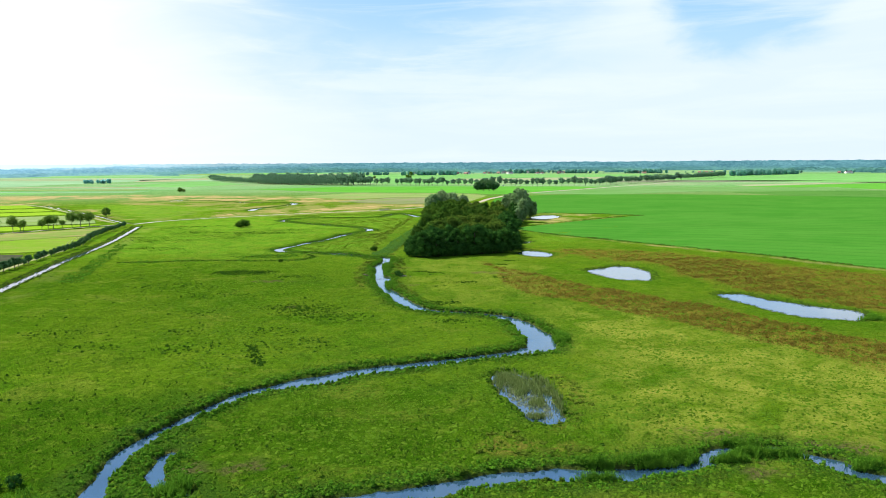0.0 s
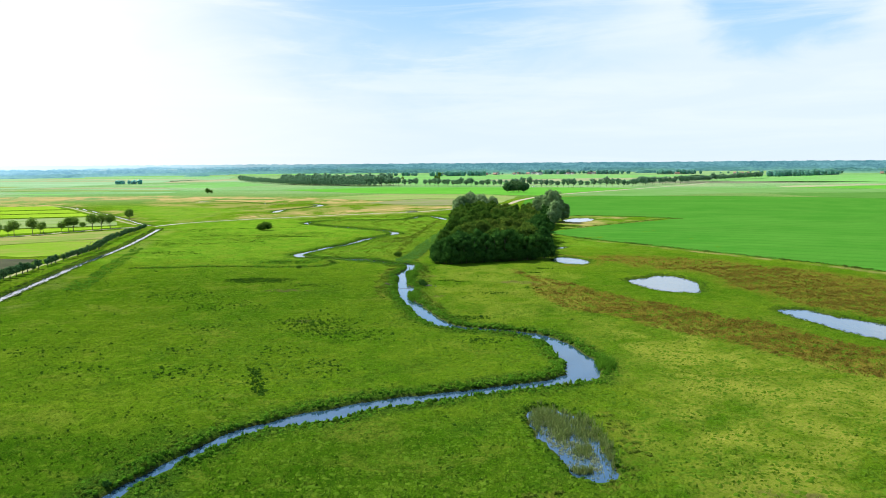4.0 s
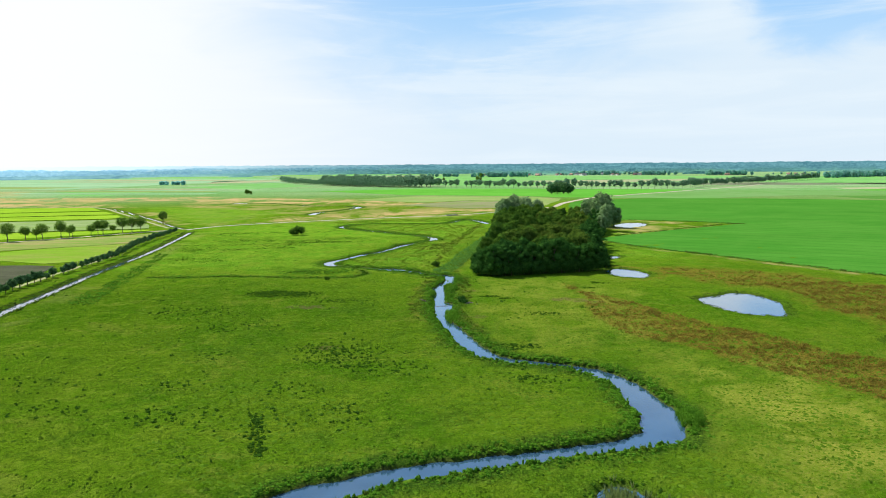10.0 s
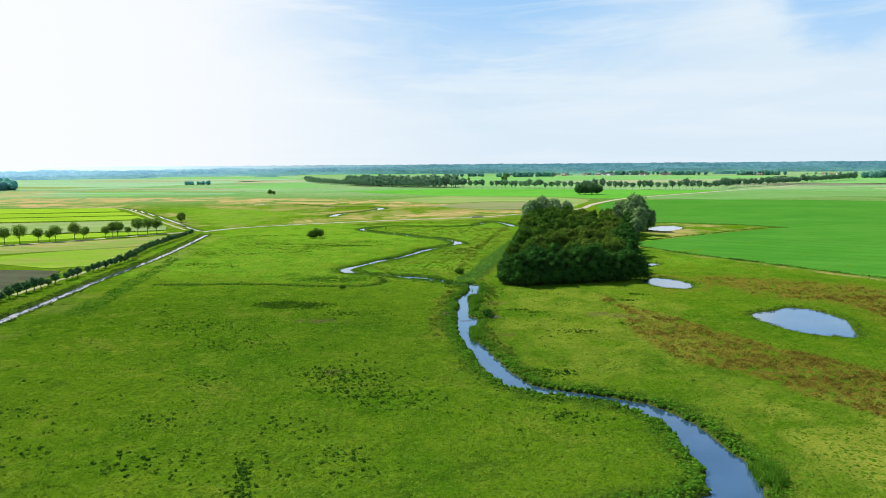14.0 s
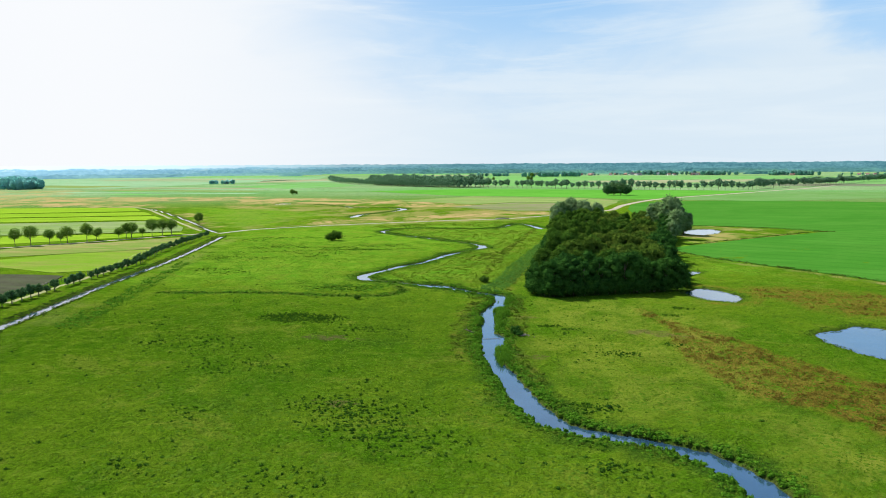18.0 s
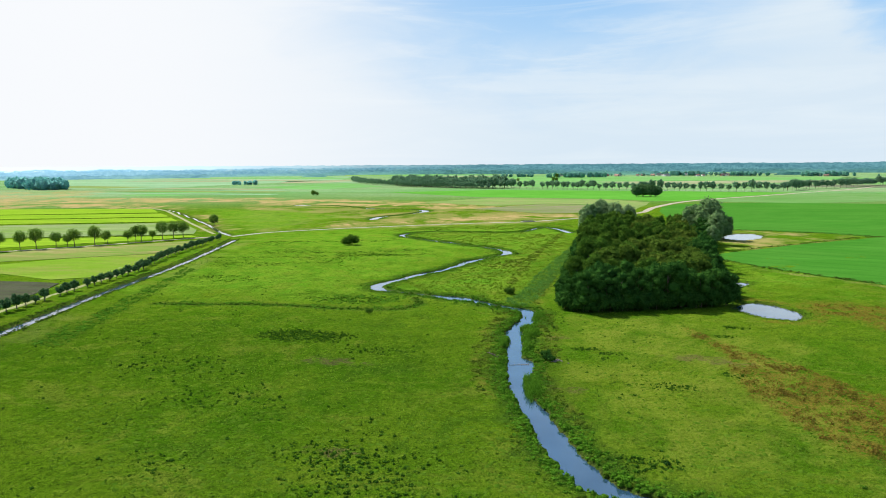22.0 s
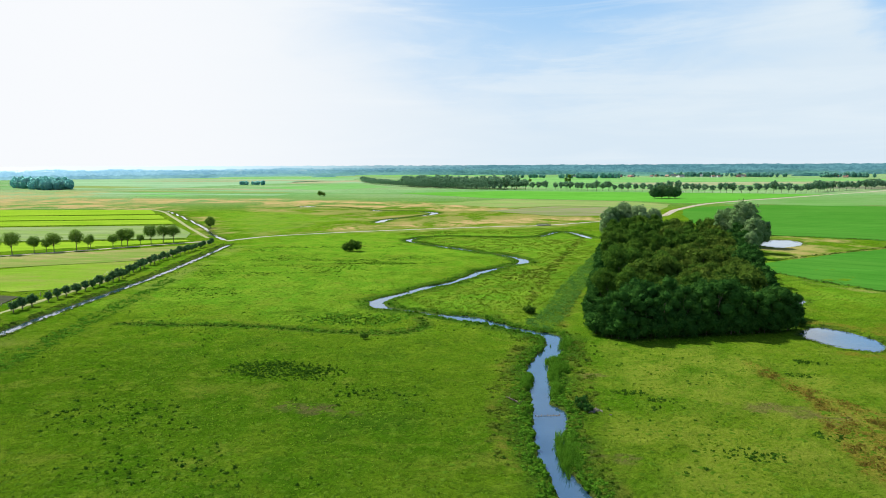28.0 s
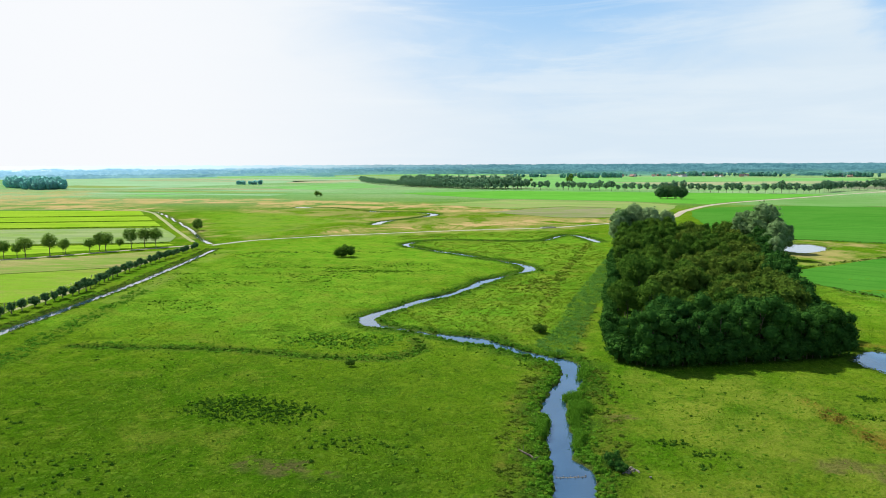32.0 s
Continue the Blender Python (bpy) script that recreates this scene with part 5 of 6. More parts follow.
def herbs(rng, xy, z, high, wide, leaves, size=0.45, stray=0.3):
    """Low rounded clumps of leaves that mostly face the sky."""
    n, k = len(xy), leaves
    a, q = rng.uniform(0, 2 * math.pi, n * k), np.sqrt(rng.uniform(0, 1, n * k))
    w, h = np.repeat(wide, k), np.repeat(high, k)
    c = np.repeat(np.column_stack([xy, z]), k, 0)
    out = np.column_stack([np.cos(a), np.sin(a), np.zeros(n * k)])
    c = c + out * (q * w)[:, None]
    c[:, 2] += h * (1 - 0.75 * q * q) * rng.uniform(0.55, 1.05, n * k)
    return leaf_cards(rng, c, out * (0.7 * q)[:, None] + (0, 0, 1.0), w * size, stray)


def mounds(rng, xy, z, high, wide, leaves, size, stray=0.35):
    """Rounded clumps of tall herbs: a shaded heart and a skin of leaves that face outwards."""
    n, k = len(xy), leaves
    a, up = rng.uniform(0, 2 * math.pi, n * k), rng.uniform(0.0, 1.0, n * k)
    flat = np.sqrt(1 - up * up)
    w, h = np.repeat(wide, k), np.repeat(high, k)
    out = np.column_stack([flat * np.cos(a), flat * np.sin(a), up])
    p = np.repeat(np.column_stack([xy, z]), k, 0) + out * np.column_stack([w, w, h]) * rng.uniform(0.78, 1.12, (n * k, 1))
    skin = leaf_cards(rng, p, out / np.column_stack([w, w, h]) * np.minimum(w, h)[:, None], w * size, stray)
    sides = 6
    ring = np.arange(sides) * 2 * math.pi / sides
    unit = np.concatenate([np.column_stack([r * np.cos(ring + t), r * np.sin(ring + t), np.full(sides, c)]) for r, c, t in ((0.85, -0.15, 0.0), (0.62, 0.55, 0.5))] + [[(0, 0, 0.84)]])
    v = np.column_stack([xy, z])[:, None, :] + unit[None] * np.column_stack([wide, wide, high])[:, None, :]
    i = np.arange(sides)
    j = (i + 1) % sides
    f = np.concatenate([np.column_stack([i, j, j + sides]), np.column_stack([i, j + sides, i + sides]), np.column_stack([i + sides, j + sides, np.full(sides, 2 * sides)])])
    hearts = (v.reshape(-1, 3), (np.arange(n)[:, None, None] * (2 * sides + 1) + f[None]).reshape(-1, 3))
    return [skin, hearts]


def tussocks(rng, xy, z, high, wide):
    """Low pointed tufts of grass, five sides each, that catch the sun on one side."""
    n, sides = len(xy), 5
    a = np.arange(sides)[None] * 2 * math.pi / sides + rng.uniform(0, 6.3, (n, 1))
    r = wide[:, None] * rng.uniform(0.6, 1.3, (n, sides))
    ring = np.stack([xy[:, :1] + r * np.cos(a), xy[:, 1:] + r * np.sin(a), np.repeat(z[:, None] - 0.04, sides, 1)], -1)
    tip = np.column_stack([xy + rng.uniform(-0.5, 0.5, (n, 2)) * wide[:, None], z + high])
    v = np.concatenate([ring, tip[:, None]], 1)
    i = np.arange(sides)
    f = np.column_stack([i, (i + 1) % sides, np.full(sides, sides)])
    return v.reshape(-1, 3), (np.arange(n)[:, None, None] * (sides + 1) + f[None]).reshape(-1, 3)


def scatter(rng, lo, hi, n):
    return np.column_stack([rng.uniform(lo[0], hi[0], n), rng.uniform(lo[1], hi[1], n)])


def ground_level(xy, d):
    inner = soft(np.maximum(np.abs(xy[:, 0] + 40) - 190, np.abs(xy[:, 1] - 260) - 260), 120)
    z = inner * (0.16 * wobble(xy, 38, 3) + 0.10 * wobble(xy, 9, 4) + 0.05 * wobble(xy, 3.0, 5))
    z -= 0.25 * soft(line_distance(xy, OLD_DITCH) + 0.4 * wobble(xy, 6, 6), 2.5)
    z = np.clip(z, -0.20, 0.4)
    z = np.where(d < 6, np.minimum(z, water_level(xy) + 1.3 * d), z)
    return np.maximum(z, -3.0)


def stuff(name, pieces, mat, label, category):
    v, f = merge(pieces)
    tagged(new(name, mesh(name, v, f, mat)), label, category, kind="stuff")


DITCHES = [([(-640, 730), (-543, 684), (-420, 722), (-383, 676)][1:3], 0.8, 1.5), ([(-492, 632), (-381, 673)], 0.8, 1.5), ([(-449, 586), (-340, 625)], 0.8, 2.0), ([(-356, 494), (-268, 528)], 0.9, 2.5),
           ([(41, 472), (71, 428), (98, 396), (121, 368), (141, 344), (158, 323), (180, 289), (240, 215)], 1.1, 1.6), ([(66, 494), (106, 530), (150, 570), (168, 578)], 1.1, 1.6), ([(60, 612), (100, 612), (140, 599), (168, 578)], 0.9, 2.0)]


def build_growth():
    rng = np.random.RandomState(77)
    # tussocks all over the meadow, thicker in patches
    xy = np.concatenate([scatter(rng, (-110, 70), (120, 230), 26000), scatter(rng, (-200, 230), (60, 480), 24000)])
    f = water_fields(xy)
    d = np.min(list(f.values()), 0)
    keep = (d > 0.8) & (poly_distance(xy, WOOD) > 0) & (rng.uniform(size=len(xy)) < 0.5 + 0.5 * wobble(xy, 22, 21) + 0.25 * wobble(xy, 6, 22))
    keep &= (poly_distance(xy, PARCELS[0][3]) > 1)
    xy, d = xy[keep], d[keep]
    z = ground_level(xy, d)
    stuff("meadow_grass", [tussocks(rng, xy, z, rng.uniform(0.05, 0.20, len(xy)), rng.uniform(0.14, 0.46, len(xy)))], GRASS_TUFT, "tussocky yellow-green meadow grass", "grass")
    # grazed tufts everywhere between the tussocks
    xy = np.concatenate([scatter(rng, (-120, 66), (130, 230), 34000), scatter(rng, (-200, 230), (130, 480), 34000)])
    d = np.min(list(water_fields(xy).values()), 0)
    keep = (d > 0.8) & (poly_distance(xy, WOOD) > 0) & (poly_distance(xy, PARCELS[0][3]) > 1) & (xy[:, 0] > -0.55 * xy[:, 1] + 20)
    keep &= rng.uniform(size=len(xy)) < 0.55 + 0.4 * wobble(xy, 26, 91) + 0.3 * wobble(xy, 7, 92)
    xy, d = xy[keep], d[keep]
    rough = scatter(rng, (-110, 66), (115, 160), 15000)
    e = np.min(list(water_fields(rough).values()), 0)
    some = (e > 0.8) & (rng.uniform(size=len(rough)) < 0.55 + 0.5 * wobble(rough, 18, 95) - np.clip((rough[:, 1] - 110) / 60, 0, 0.6))
    coarse = tussocks(rng, rough[some], ground_level(rough[some], e[some]), rng.uniform(0.12, 0.36, some.sum()), rng.uniform(0.18, 0.48, some.sum()))
    stuff("grazed_tufts", [tussocks(rng, xy, ground_level(xy, d), rng.uniform(0.05, 0.20, len(xy)), rng.uniform(0.22, 0.70, len(xy))), coarse], GRASS_GRAZED, "low grazed tufts of green meadow grass", "grass")
    # upright grass that the light shines through
    for lo, hi, n, big in (((-115, 66), (125, 230), 52000, 0.8), ((-205, 230), (190, 480), 62000, 1.0), ((-300, 480), (60, 800), 12000, 1.3)):
        xy = scatter(rng, lo, hi, n)
        d = np.min(list(water_fields(xy).values()), 0)
        keep = (d > 1.0) & (poly_distance(xy, WOOD) > 0) & (poly_distance(xy, PARCELS[0][3]) > 1) & (xy[:, 0] > -0.55 * xy[:, 1] + 40)
        keep &= line_distance(xy, smooth_line(TRACK_LINE, 10.0)) > 1.0
        keep &= rng.uniform(size=len(xy)) < 0.75 + 0.5 * wobble(xy, 30, 61) + 0.3 * wobble(xy, 4, 62)
        xy, d = xy[keep], d[keep]
        stuff("standing_grass", [tufts(rng, xy, ground_level(xy, d), rng.uniform(0.14, 0.36, len(xy)) * big, rng.uniform(0.14, 0.36, len(xy)) * big, 4, 0.6)], STALK, "seeding meadow grass lit from behind", "grass")
    # rushes: single clumps and dark patches (x, y, radius, clumps)
    patches = [(-83, 284, 9, 420), (-45, 212, 9, 150), (-39, 202, 9, 110), (-104, 181, 8, 30), (-70, 182, 6, 22), (-88, 166, 7, 30), (-75, 205, 6, 20), (-48, 182, 7, 30), (-64, 165, 7, 50), (-36, 168, 9, 50), (-9.3, 284, 2.6, 34), (-3.5, 280, 2.4, 24), (-6, 276, 2, 10), (31.5, 313, 3, 22), (27, 303, 2.5, 16), (21.5, 268, 2.5, 16), (8, 257, 3.5, 34), (0, 219, 4, 60), (-85, 335, 10, 130), (-163, 456, 14, 90)]
    patches += [(-132, 431, 16, 110), (-119, 448, 12, 90), (-105, 468, 12, 80), (-190, 490, 16, 90), (-172, 408, 16, 110), (-152, 368, 14, 80), (-118, 590, 12, 60), (-103, 252, 12, 70), (-60, 273, 6, 30), (-80, 234, 10, 50), (3, 192, 5, 40), (-30, 196, 8, 60)]
    pts = [scatter(rng, (-190, 85), (30, 480), 420)]
    for x, y, r, n in patches:
        n = int(n * 1.3)
        a, q = rng.uniform(0, 2 * math.pi, n), r * np.sqrt(rng.uniform(0, 1, n)) * rng.uniform(0.6, 1.2, n)
        pts.append(np.column_stack([x + 1.5 * q * np.cos(a), y + 0.75 * q * np.sin(a)]))
    more = scatter(rng, (-215, 335), (-55, 560), 9000)
    pts.append(more[(wobble(more * (0.55, 1.0), 16, 81) + 0.7 * wobble(more, 6, 82) > 1.15)])
    for x, y, l in ((-150, 452, 30), (-120, 446, 22), (-170, 430, 26), (-140, 415, 18), (-100, 452, 16)):
        t = rng.uniform(-1, 1, 90)
        pts.append(np.column_stack([x + l * t, y + 5 * t + rng.normal(scale=1.6, size=90)]))
    dots = scatter(rng, (-150, 80), (12, 345), 4000)
    pts.append(dots[wobble(dots, 30, 83) + 0.8 * wobble(dots, 8, 84) + rng.normal(scale=0.3, size=len(dots)) > 0.62])
    run = rng.uniform(0, 1, (170, 1))
    pts.append(np.array((-41, 149)) + run * (-7.5, 19) + rng.normal(scale=(1.0, 0.6), size=(170, 2)))
    edge = round_poly(MARSH, 0.3)
    pts.append(edge[rng.randint(0, len(edge), 260)] + rng.normal(scale=1.1, size=(260, 2)))
    # along the old ditch
    k = rng.randint(0, len(OLD_DITCH), 420)
    pts.append(OLD_DITCH[k, :2] + rng.normal(scale=0.8, size=(420, 2)))
    xy = np.concatenate(pts)
    d = np.min(list(water_fields(xy).values()), 0)
    keep = (d > 0.6) & (poly_distance(xy, WOOD) > 0)
    xy, d = xy[keep], d[keep]
    stuff("rush_clumps", mounds(rng, xy, ground_level(xy, d), rng.uniform(0.10, 0.42, len(xy)) ** 1.1, rng.uniform(0.30, 0.62, len(xy)) ** 1.7, 8, 0.5, 0.6), RUSH, "dark green rush clumps scattered in the meadow", "rushes")
    # brown sedge
    xy = np.concatenate([scatter(rng, (15, 100), (135, 320), 30000), scatter(rng, (56, 155), (195, 356), 16000)])
    rim = 3.5 * wobble(xy, 24, 8) + 1.5 * wobble(xy, 7, 9)
    inside_one = np.minimum(poly_distance(xy, SEDGE_NEAR) + 0.5 * rim, poly_distance(xy, SEDGE_FAR) + rim + 2)
    f = water_fields(xy)
    d = np.min(list(f.values()), 0)
    keep = (inside_one < 0) & (d > 2.5) & (rng.uniform(size=len(xy)) < 0.45 + 0.8 * wobble(xy, 9, 23) + 0.7 * wobble(xy, 3.4, 24))
    xy, d = xy[keep], d[keep]
    stuff("sedge_clumps", [herbs(rng, xy, ground_level(xy, d), rng.uniform(0.25, 0.75, len(xy)), rng.uniform(0.3, 0.8, len(xy)), 9, 0.36, 0.5)], SEDGE, "brown sedge and rushes in damp meadow", "sedge")
    # tall growth on the stream banks: green by the water, browner away from it
    pts = []
    for line in STREAM_LINES + [LOOP_LINE]:
        n = int(len(line) * (26 if line[:, 1].mean() < 335 else 14))
        k = rng.randint(0, len(line) - 1, n)
        q = line[k] + (line[k + 1] - line[k]) * rng.uniform(0, 1, (n, 1))
        ahead = line[k + 1, :2] - line[k, :2]
        side = np.stack([-ahead[:, 1], ahead[:, 0]], 1) / np.maximum(np.linalg.norm(ahead, axis=1), 1e-6)[:, None]
        off = (q[:, 2] + 0.1 + np.abs(rng.normal(scale=2.3, size=n))) * rng.choice((-1, 1), n)
        pts.append(q[:, :2] + side * off[:, None])
    xy = np.concatenate(pts)
    d = np.min(list(water_fields(xy).values()), 0)
    keep = (d > np.where(xy[:, 1] > 345, 0.7, 0.3)) & (poly_distance(xy, WOOD) > 0)
    xy, d = xy[keep], d[keep]
    clump = wobble(xy, 11, 31) + 0.7 * wobble(xy, 4.0, 32)
    some = clump > -0.9 + np.clip((d - 2.2) / 2.5, 0, 1.6)
    xy, d, clump = xy[some], d[some], clump[some]
    brown = clump + rng.normal(scale=0.35, size=len(xy)) > 1.05 - np.clip((d - 1.8) / 3, 0, 1) * 0.9
    for name, mat, label, some in (("bank_growth", BANK_GREEN, "lush green herbs along the stream banks", ~brown), ("bank_weeds", BANK_BROWN, "brownish weeds along the stream banks", brown)):
        p, q = xy[some], d[some]
        far = p[:, 1] > 345
        upper = np.where(far, np.where((q > 1.2) & (wobble(p, 17, 42) > 0.0), 1.0, 0.42), 1.0) * np.where(p[:, 1] < 108, 0.8, 1.0)
        tall = rng.uniform(0.12, 0.62, len(p)) * np.clip(1.2 - q / 6, 0.35, 1) * upper * np.clip(1 + 0.6 * wobble(p, 6, 41), 0.4, 1.7)
        wide = rng.uniform(0.20, 0.62, len(p)) * np.where(p[:, 1] < 170, 0.85, 1.0) * np.sqrt(upper)
        level = ground_level(p, q)
        pieces = mounds(rng, p[~far], level[~far], tall[~far], wide[~far], 24, 0.22) + mounds(rng, p[far], level[far], tall[far], wide[far], 10, 0.42)
        pieces.append(tufts(rng, p[::3], level[::3], 0.3 + tall[::3] * 0.9, rng.uniform(0.10, 0.2, len(p[::3])), 9, 0.45))
        stuff(name, pieces, mat, label, "bank plants")
    # olive and brown weeds on drier ground
    pts = []
    for poly in RANK:
        q = np.array(poly)
        lo, hi = q.min(0), q.max(0)
        some = scatter(rng, lo, hi, int(min(6000, 0.9 * np.prod(hi - lo))))
        pts.append(some[poly_distance(some, poly) + 1.2 * wobble(some, 6, 93) < 0.4])
    xy = np.concatenate(pts)
    d = np.min(list(water_fields(xy).values()), 0)
    keep = (d > 0.6) & (poly_distance(xy, WOOD) > 0) & (rng.uniform(size=len(xy)) < 0.35 + 0.6 * wobble(xy, 6, 94))
    xy, d = xy[keep], d[keep]
    stuff("rank_weeds", mounds(rng, xy, ground_level(xy, d), rng.uniform(0.10, 0.38, len(xy)), rng.uniform(0.3, 0.8, len(xy)), 9, 0.36), BANK_BROWN, "olive-brown weeds in strips of rough meadow", "weeds")
    # rough tufts in the meadow by the upper stream, and leafy weeds beside the canal
    for name, polys, thick, mat, label, category in (("rough_grass", ROUGH, 0.34, ROUGH_GRASS, "rough olive-green grass tufts beside the stream", "grass"),
                                                     ("canal_weeds", [CANAL_WEEDS], 0.9, BANK_GREEN, "dull green weeds on the canal bank", "weeds"),
                                                     ("ditch_weeds", DITCH_WEEDS, 0.8, BANK_GREEN, "dark green weeds along a silted old ditch", "weeds"),
                                                     ("rush_rows", RUSH_ROWS, 0.3, RUSH, "dark rushes in straggling rows across the meadow", "rushes")):
        pts = []
        for poly in polys:
            q = np.array(poly)
            lo, hi = q.min(0), q.max(0)
            some = scatter(rng, lo, hi, int(thick * np.prod(hi - lo)))
            pts.append(some[poly_distance(some, poly) + 2.0 * wobble(some, 12, 96) < 0])
        xy = np.concatenate(pts)
        d = np.min(list(water_fields(xy).values()), 0)
        keep = (d > 1.4) & (poly_distance(xy, WOOD) > 0) & (line_distance(xy, smooth_line(TRACK_LINE, 10.0)) > 1.5) & (rng.uniform(size=len(xy)) < 0.6 + 0.5 * wobble(xy, 9, 97))
        xy, d = xy[keep], d[keep]
        stuff(name, mounds(rng, xy, ground_level(xy, d), rng.uniform(0.06, 0.28, len(xy)), rng.uniform(0.25, 0.85, len(xy)), 7, 0.4), mat, label, category)
    # dark growth in the ditches between parcels and along field edges
    pts, tall = [], []
    for run, wide, many in DITCHES:
        line = smooth_line(run, 1.0)
        k = rng.randint(0, len(line), int(len(line) * many))
        pts.append(line[k] + rng.normal(scale=wide, size=(len(k), 2)))
        tall.append(rng.uniform(0.2, 0.7, len(k)) * wide)
    canal = CANAL_LINES[0]
    k = rng.randint(0, len(canal) - 1, 900)
    ahead = canal[k + 1, :2] - canal[k, :2]
    side = np.stack([-ahead[:, 1], ahead[:, 0]], 1) / np.linalg.norm(ahead, axis=1)[:, None]
    pts.append(canal[k, :2] + ahead * rng.uniform(0, 1, (900, 1)) + side * (rng.choice((-1, 1), 900) * (2.7 + np.abs(rng.normal(scale=1.0, size=900))))[:, None])
    tall.append(rng.uniform(0.1, 0.35, 900))
    xy = np.concatenate(pts)
    stuff("ditch_growth", [herbs(rng, xy, np.full(len(xy), 0.05), np.concatenate(tall), rng.uniform(0.4, 0.9, len(xy)), 7, 0.5)], DITCH, "dark reedy growth in the field ditches", "ditch plants")
    # reeds: in the marsh, the reed bed and by the south stream (x, y, spread across, spread along, stems)
    beds = [(15.5, 136, 2.2, 4.0, 420), (17.5, 125, 1.4, 2.0, 130), (11.5, 137, 0.8, 4.0, 120), (21.5, 125, 0.7, 6.0, 120), (13.5, 140, 2.2, 3.0, 420), (19, 134, 1.6, 5.0, 300), (15.2, 131, 1.2, 2.0, 120), (16.5, 118, 1.5, 1.0, 90)]
    pts = [np.column_stack([rng.normal(x, a * 0.6, n), rng.normal(y, b * 0.6, n)]) for x, y, a, b, n in beds]
    xy = np.concatenate(pts)
    d = np.min(list(water_fields(xy).values()), 0)
    stuff("reeds", [tufts(rng, xy, np.maximum(ground_level(xy, d), -0.6), rng.uniform(0.7, 1.6, len(xy)), rng.uniform(0.12, 0.26, len(xy)), 6, 0.3)], REED, "pale green reeds standing in shallow water", "reeds")

    xy = np.concatenate([np.column_stack([rng.normal(x, a, k), rng.normal(y, b, k)]) for x, y, a, b, k in ((13.2, 131, 0.9, 4.5, 150), (16.5, 127, 1.4, 2.2, 150), (18.8, 121, 1.0, 3.0, 120), (15.6, 119, 0.8, 1.6, 60), (11.8, 137.5, 0.8, 2.0, 60))])
    xy = xy[poly_distance(xy, MARSH) < -0.3]
    stuff("marsh_plants", [tufts(rng, xy, np.full(len(xy), -0.36), rng.uniform(0.2, 0.5, len(xy)), rng.uniform(0.15, 0.4, len(xy)), 7, 0.9)], PALE_REED, "short pale grey-green plants in shallow marsh water", "reeds")


build_growth()


def build_lush_beds():
    """Leafy stands in bends and bays of the banks, round the ponds, and the reed bed beside the wood."""
    rng = np.random.RandomState(91)
    beds = [(-26.2, 302.8, 0.9, 1.3, 60), (-24.6, 294, 0.8, 4.5, 130), (-23.6, 283, 0.7, 3.5, 90), (-29.6, 285, 0.7, 3.0, 60), (-21.6, 256, 0.8, 3.0, 80), (31, 98.6, 3.2, 0.8, 190), (36, 100.0, 2.6, 1.0, 200), (23, 97.9, 2.0, 0.6, 90), (43, 99.6, 1.8, 0.9, 150), (48, 101.3, 3.0, 0.7, 190), (53, 100.8, 1.6, 0.8, 110), (62.5, 97.0, 1.6, 0.9, 110), (47.5, 105.2, 2.6, 0.5, 90), (22, 93.2, 2.4, 0.6, 90), (30, 172, 1.6, 3.6, 230), (122, 192, 3, 2, 120), (-23, 297, 1.0, 2.4, 90),
            (-25, 303, 1.2, 1.6, 70), (-38, 91, 2.0, 2.0, 110), (-24.5, 319, 1.6, 3, 120), (-56, 84, 3, 4, 160), (-20, 250, 1.4, 5, 160)]
    pts = [np.column_stack([rng.normal(x, a * 0.6, n), rng.normal(y, b * 0.6, n)]) for x, y, a, b, n in beds]
    xy = np.concatenate(pts)
    d = np.min(list(water_fields(xy).values()), 0)
    xy, d = xy[d > -1.2], d[d > -1.2]
    stuff("bank_reeds", [herbs(rng, xy, np.maximum(ground_level(xy, d), -0.7), rng.uniform(0.8, 1.9, len(xy)), rng.uniform(0.35, 0.8, len(xy)), 15, 0.17, 0.8), tufts(rng, xy, np.maximum(ground_level(xy, d), -0.7), rng.uniform(0.8, 1.7, len(xy)), rng.uniform(0.12, 0.26, len(xy)), 10, 0.35)], BANK_GREEN, "lush leafy reeds in a bend of the stream", "reeds")
    more = scatter(rng, (-36, 330), (-12, 560), 7000)
    xy = more[poly_distance(more, REED_BED) < 0]
    d = np.min(list(water_fields(xy).values()), 0)
    xy, d = xy[d > 0], d[d > 0]
    tall = rng.uniform(0.3, 0.9, len(xy)) * (1 + 0.7 * wobble(xy, 9, 71))
    stuff("reed_bed", [herbs(rng, xy, ground_level(xy, d), np.maximum(tall, 0.15), rng.uniform(0.4, 0.9, len(xy)), 9, 0.3, 0.8)], REED_GREEN, "blue-green reed bed beside the wood", "reeds")
    pts = []
    for poly, k in ((ROUND_POND, 380), (LONG_POND, 520), (WOOD_POND, 300), (FIELD_POND, 160), (PUDDLE, 60)):
        edge = round_poly(poly, 0.3)
        pts.append(edge[rng.randint(0, len(edge), k)] + rng.normal(scale=1.6, size=(k, 2)))
    xy = np.concatenate(pts)
    d = np.min(list(water_fields(xy).values()), 0)
    xy, d = xy[(d > -0.5) & (d < 3.2)], d[(d > -0.5) & (d < 3.2)]
    stuff("pond_rushes", [herbs(rng, xy, np.maximum(ground_level(xy, d), -0.32), rng.uniform(0.12, 0.4, len(xy)), rng.uniform(0.3, 0.7, len(xy)), 9, 0.3, 0.7)], DITCH, "rushes and grass round the pond edges", "rushes")


build_lush_beds()


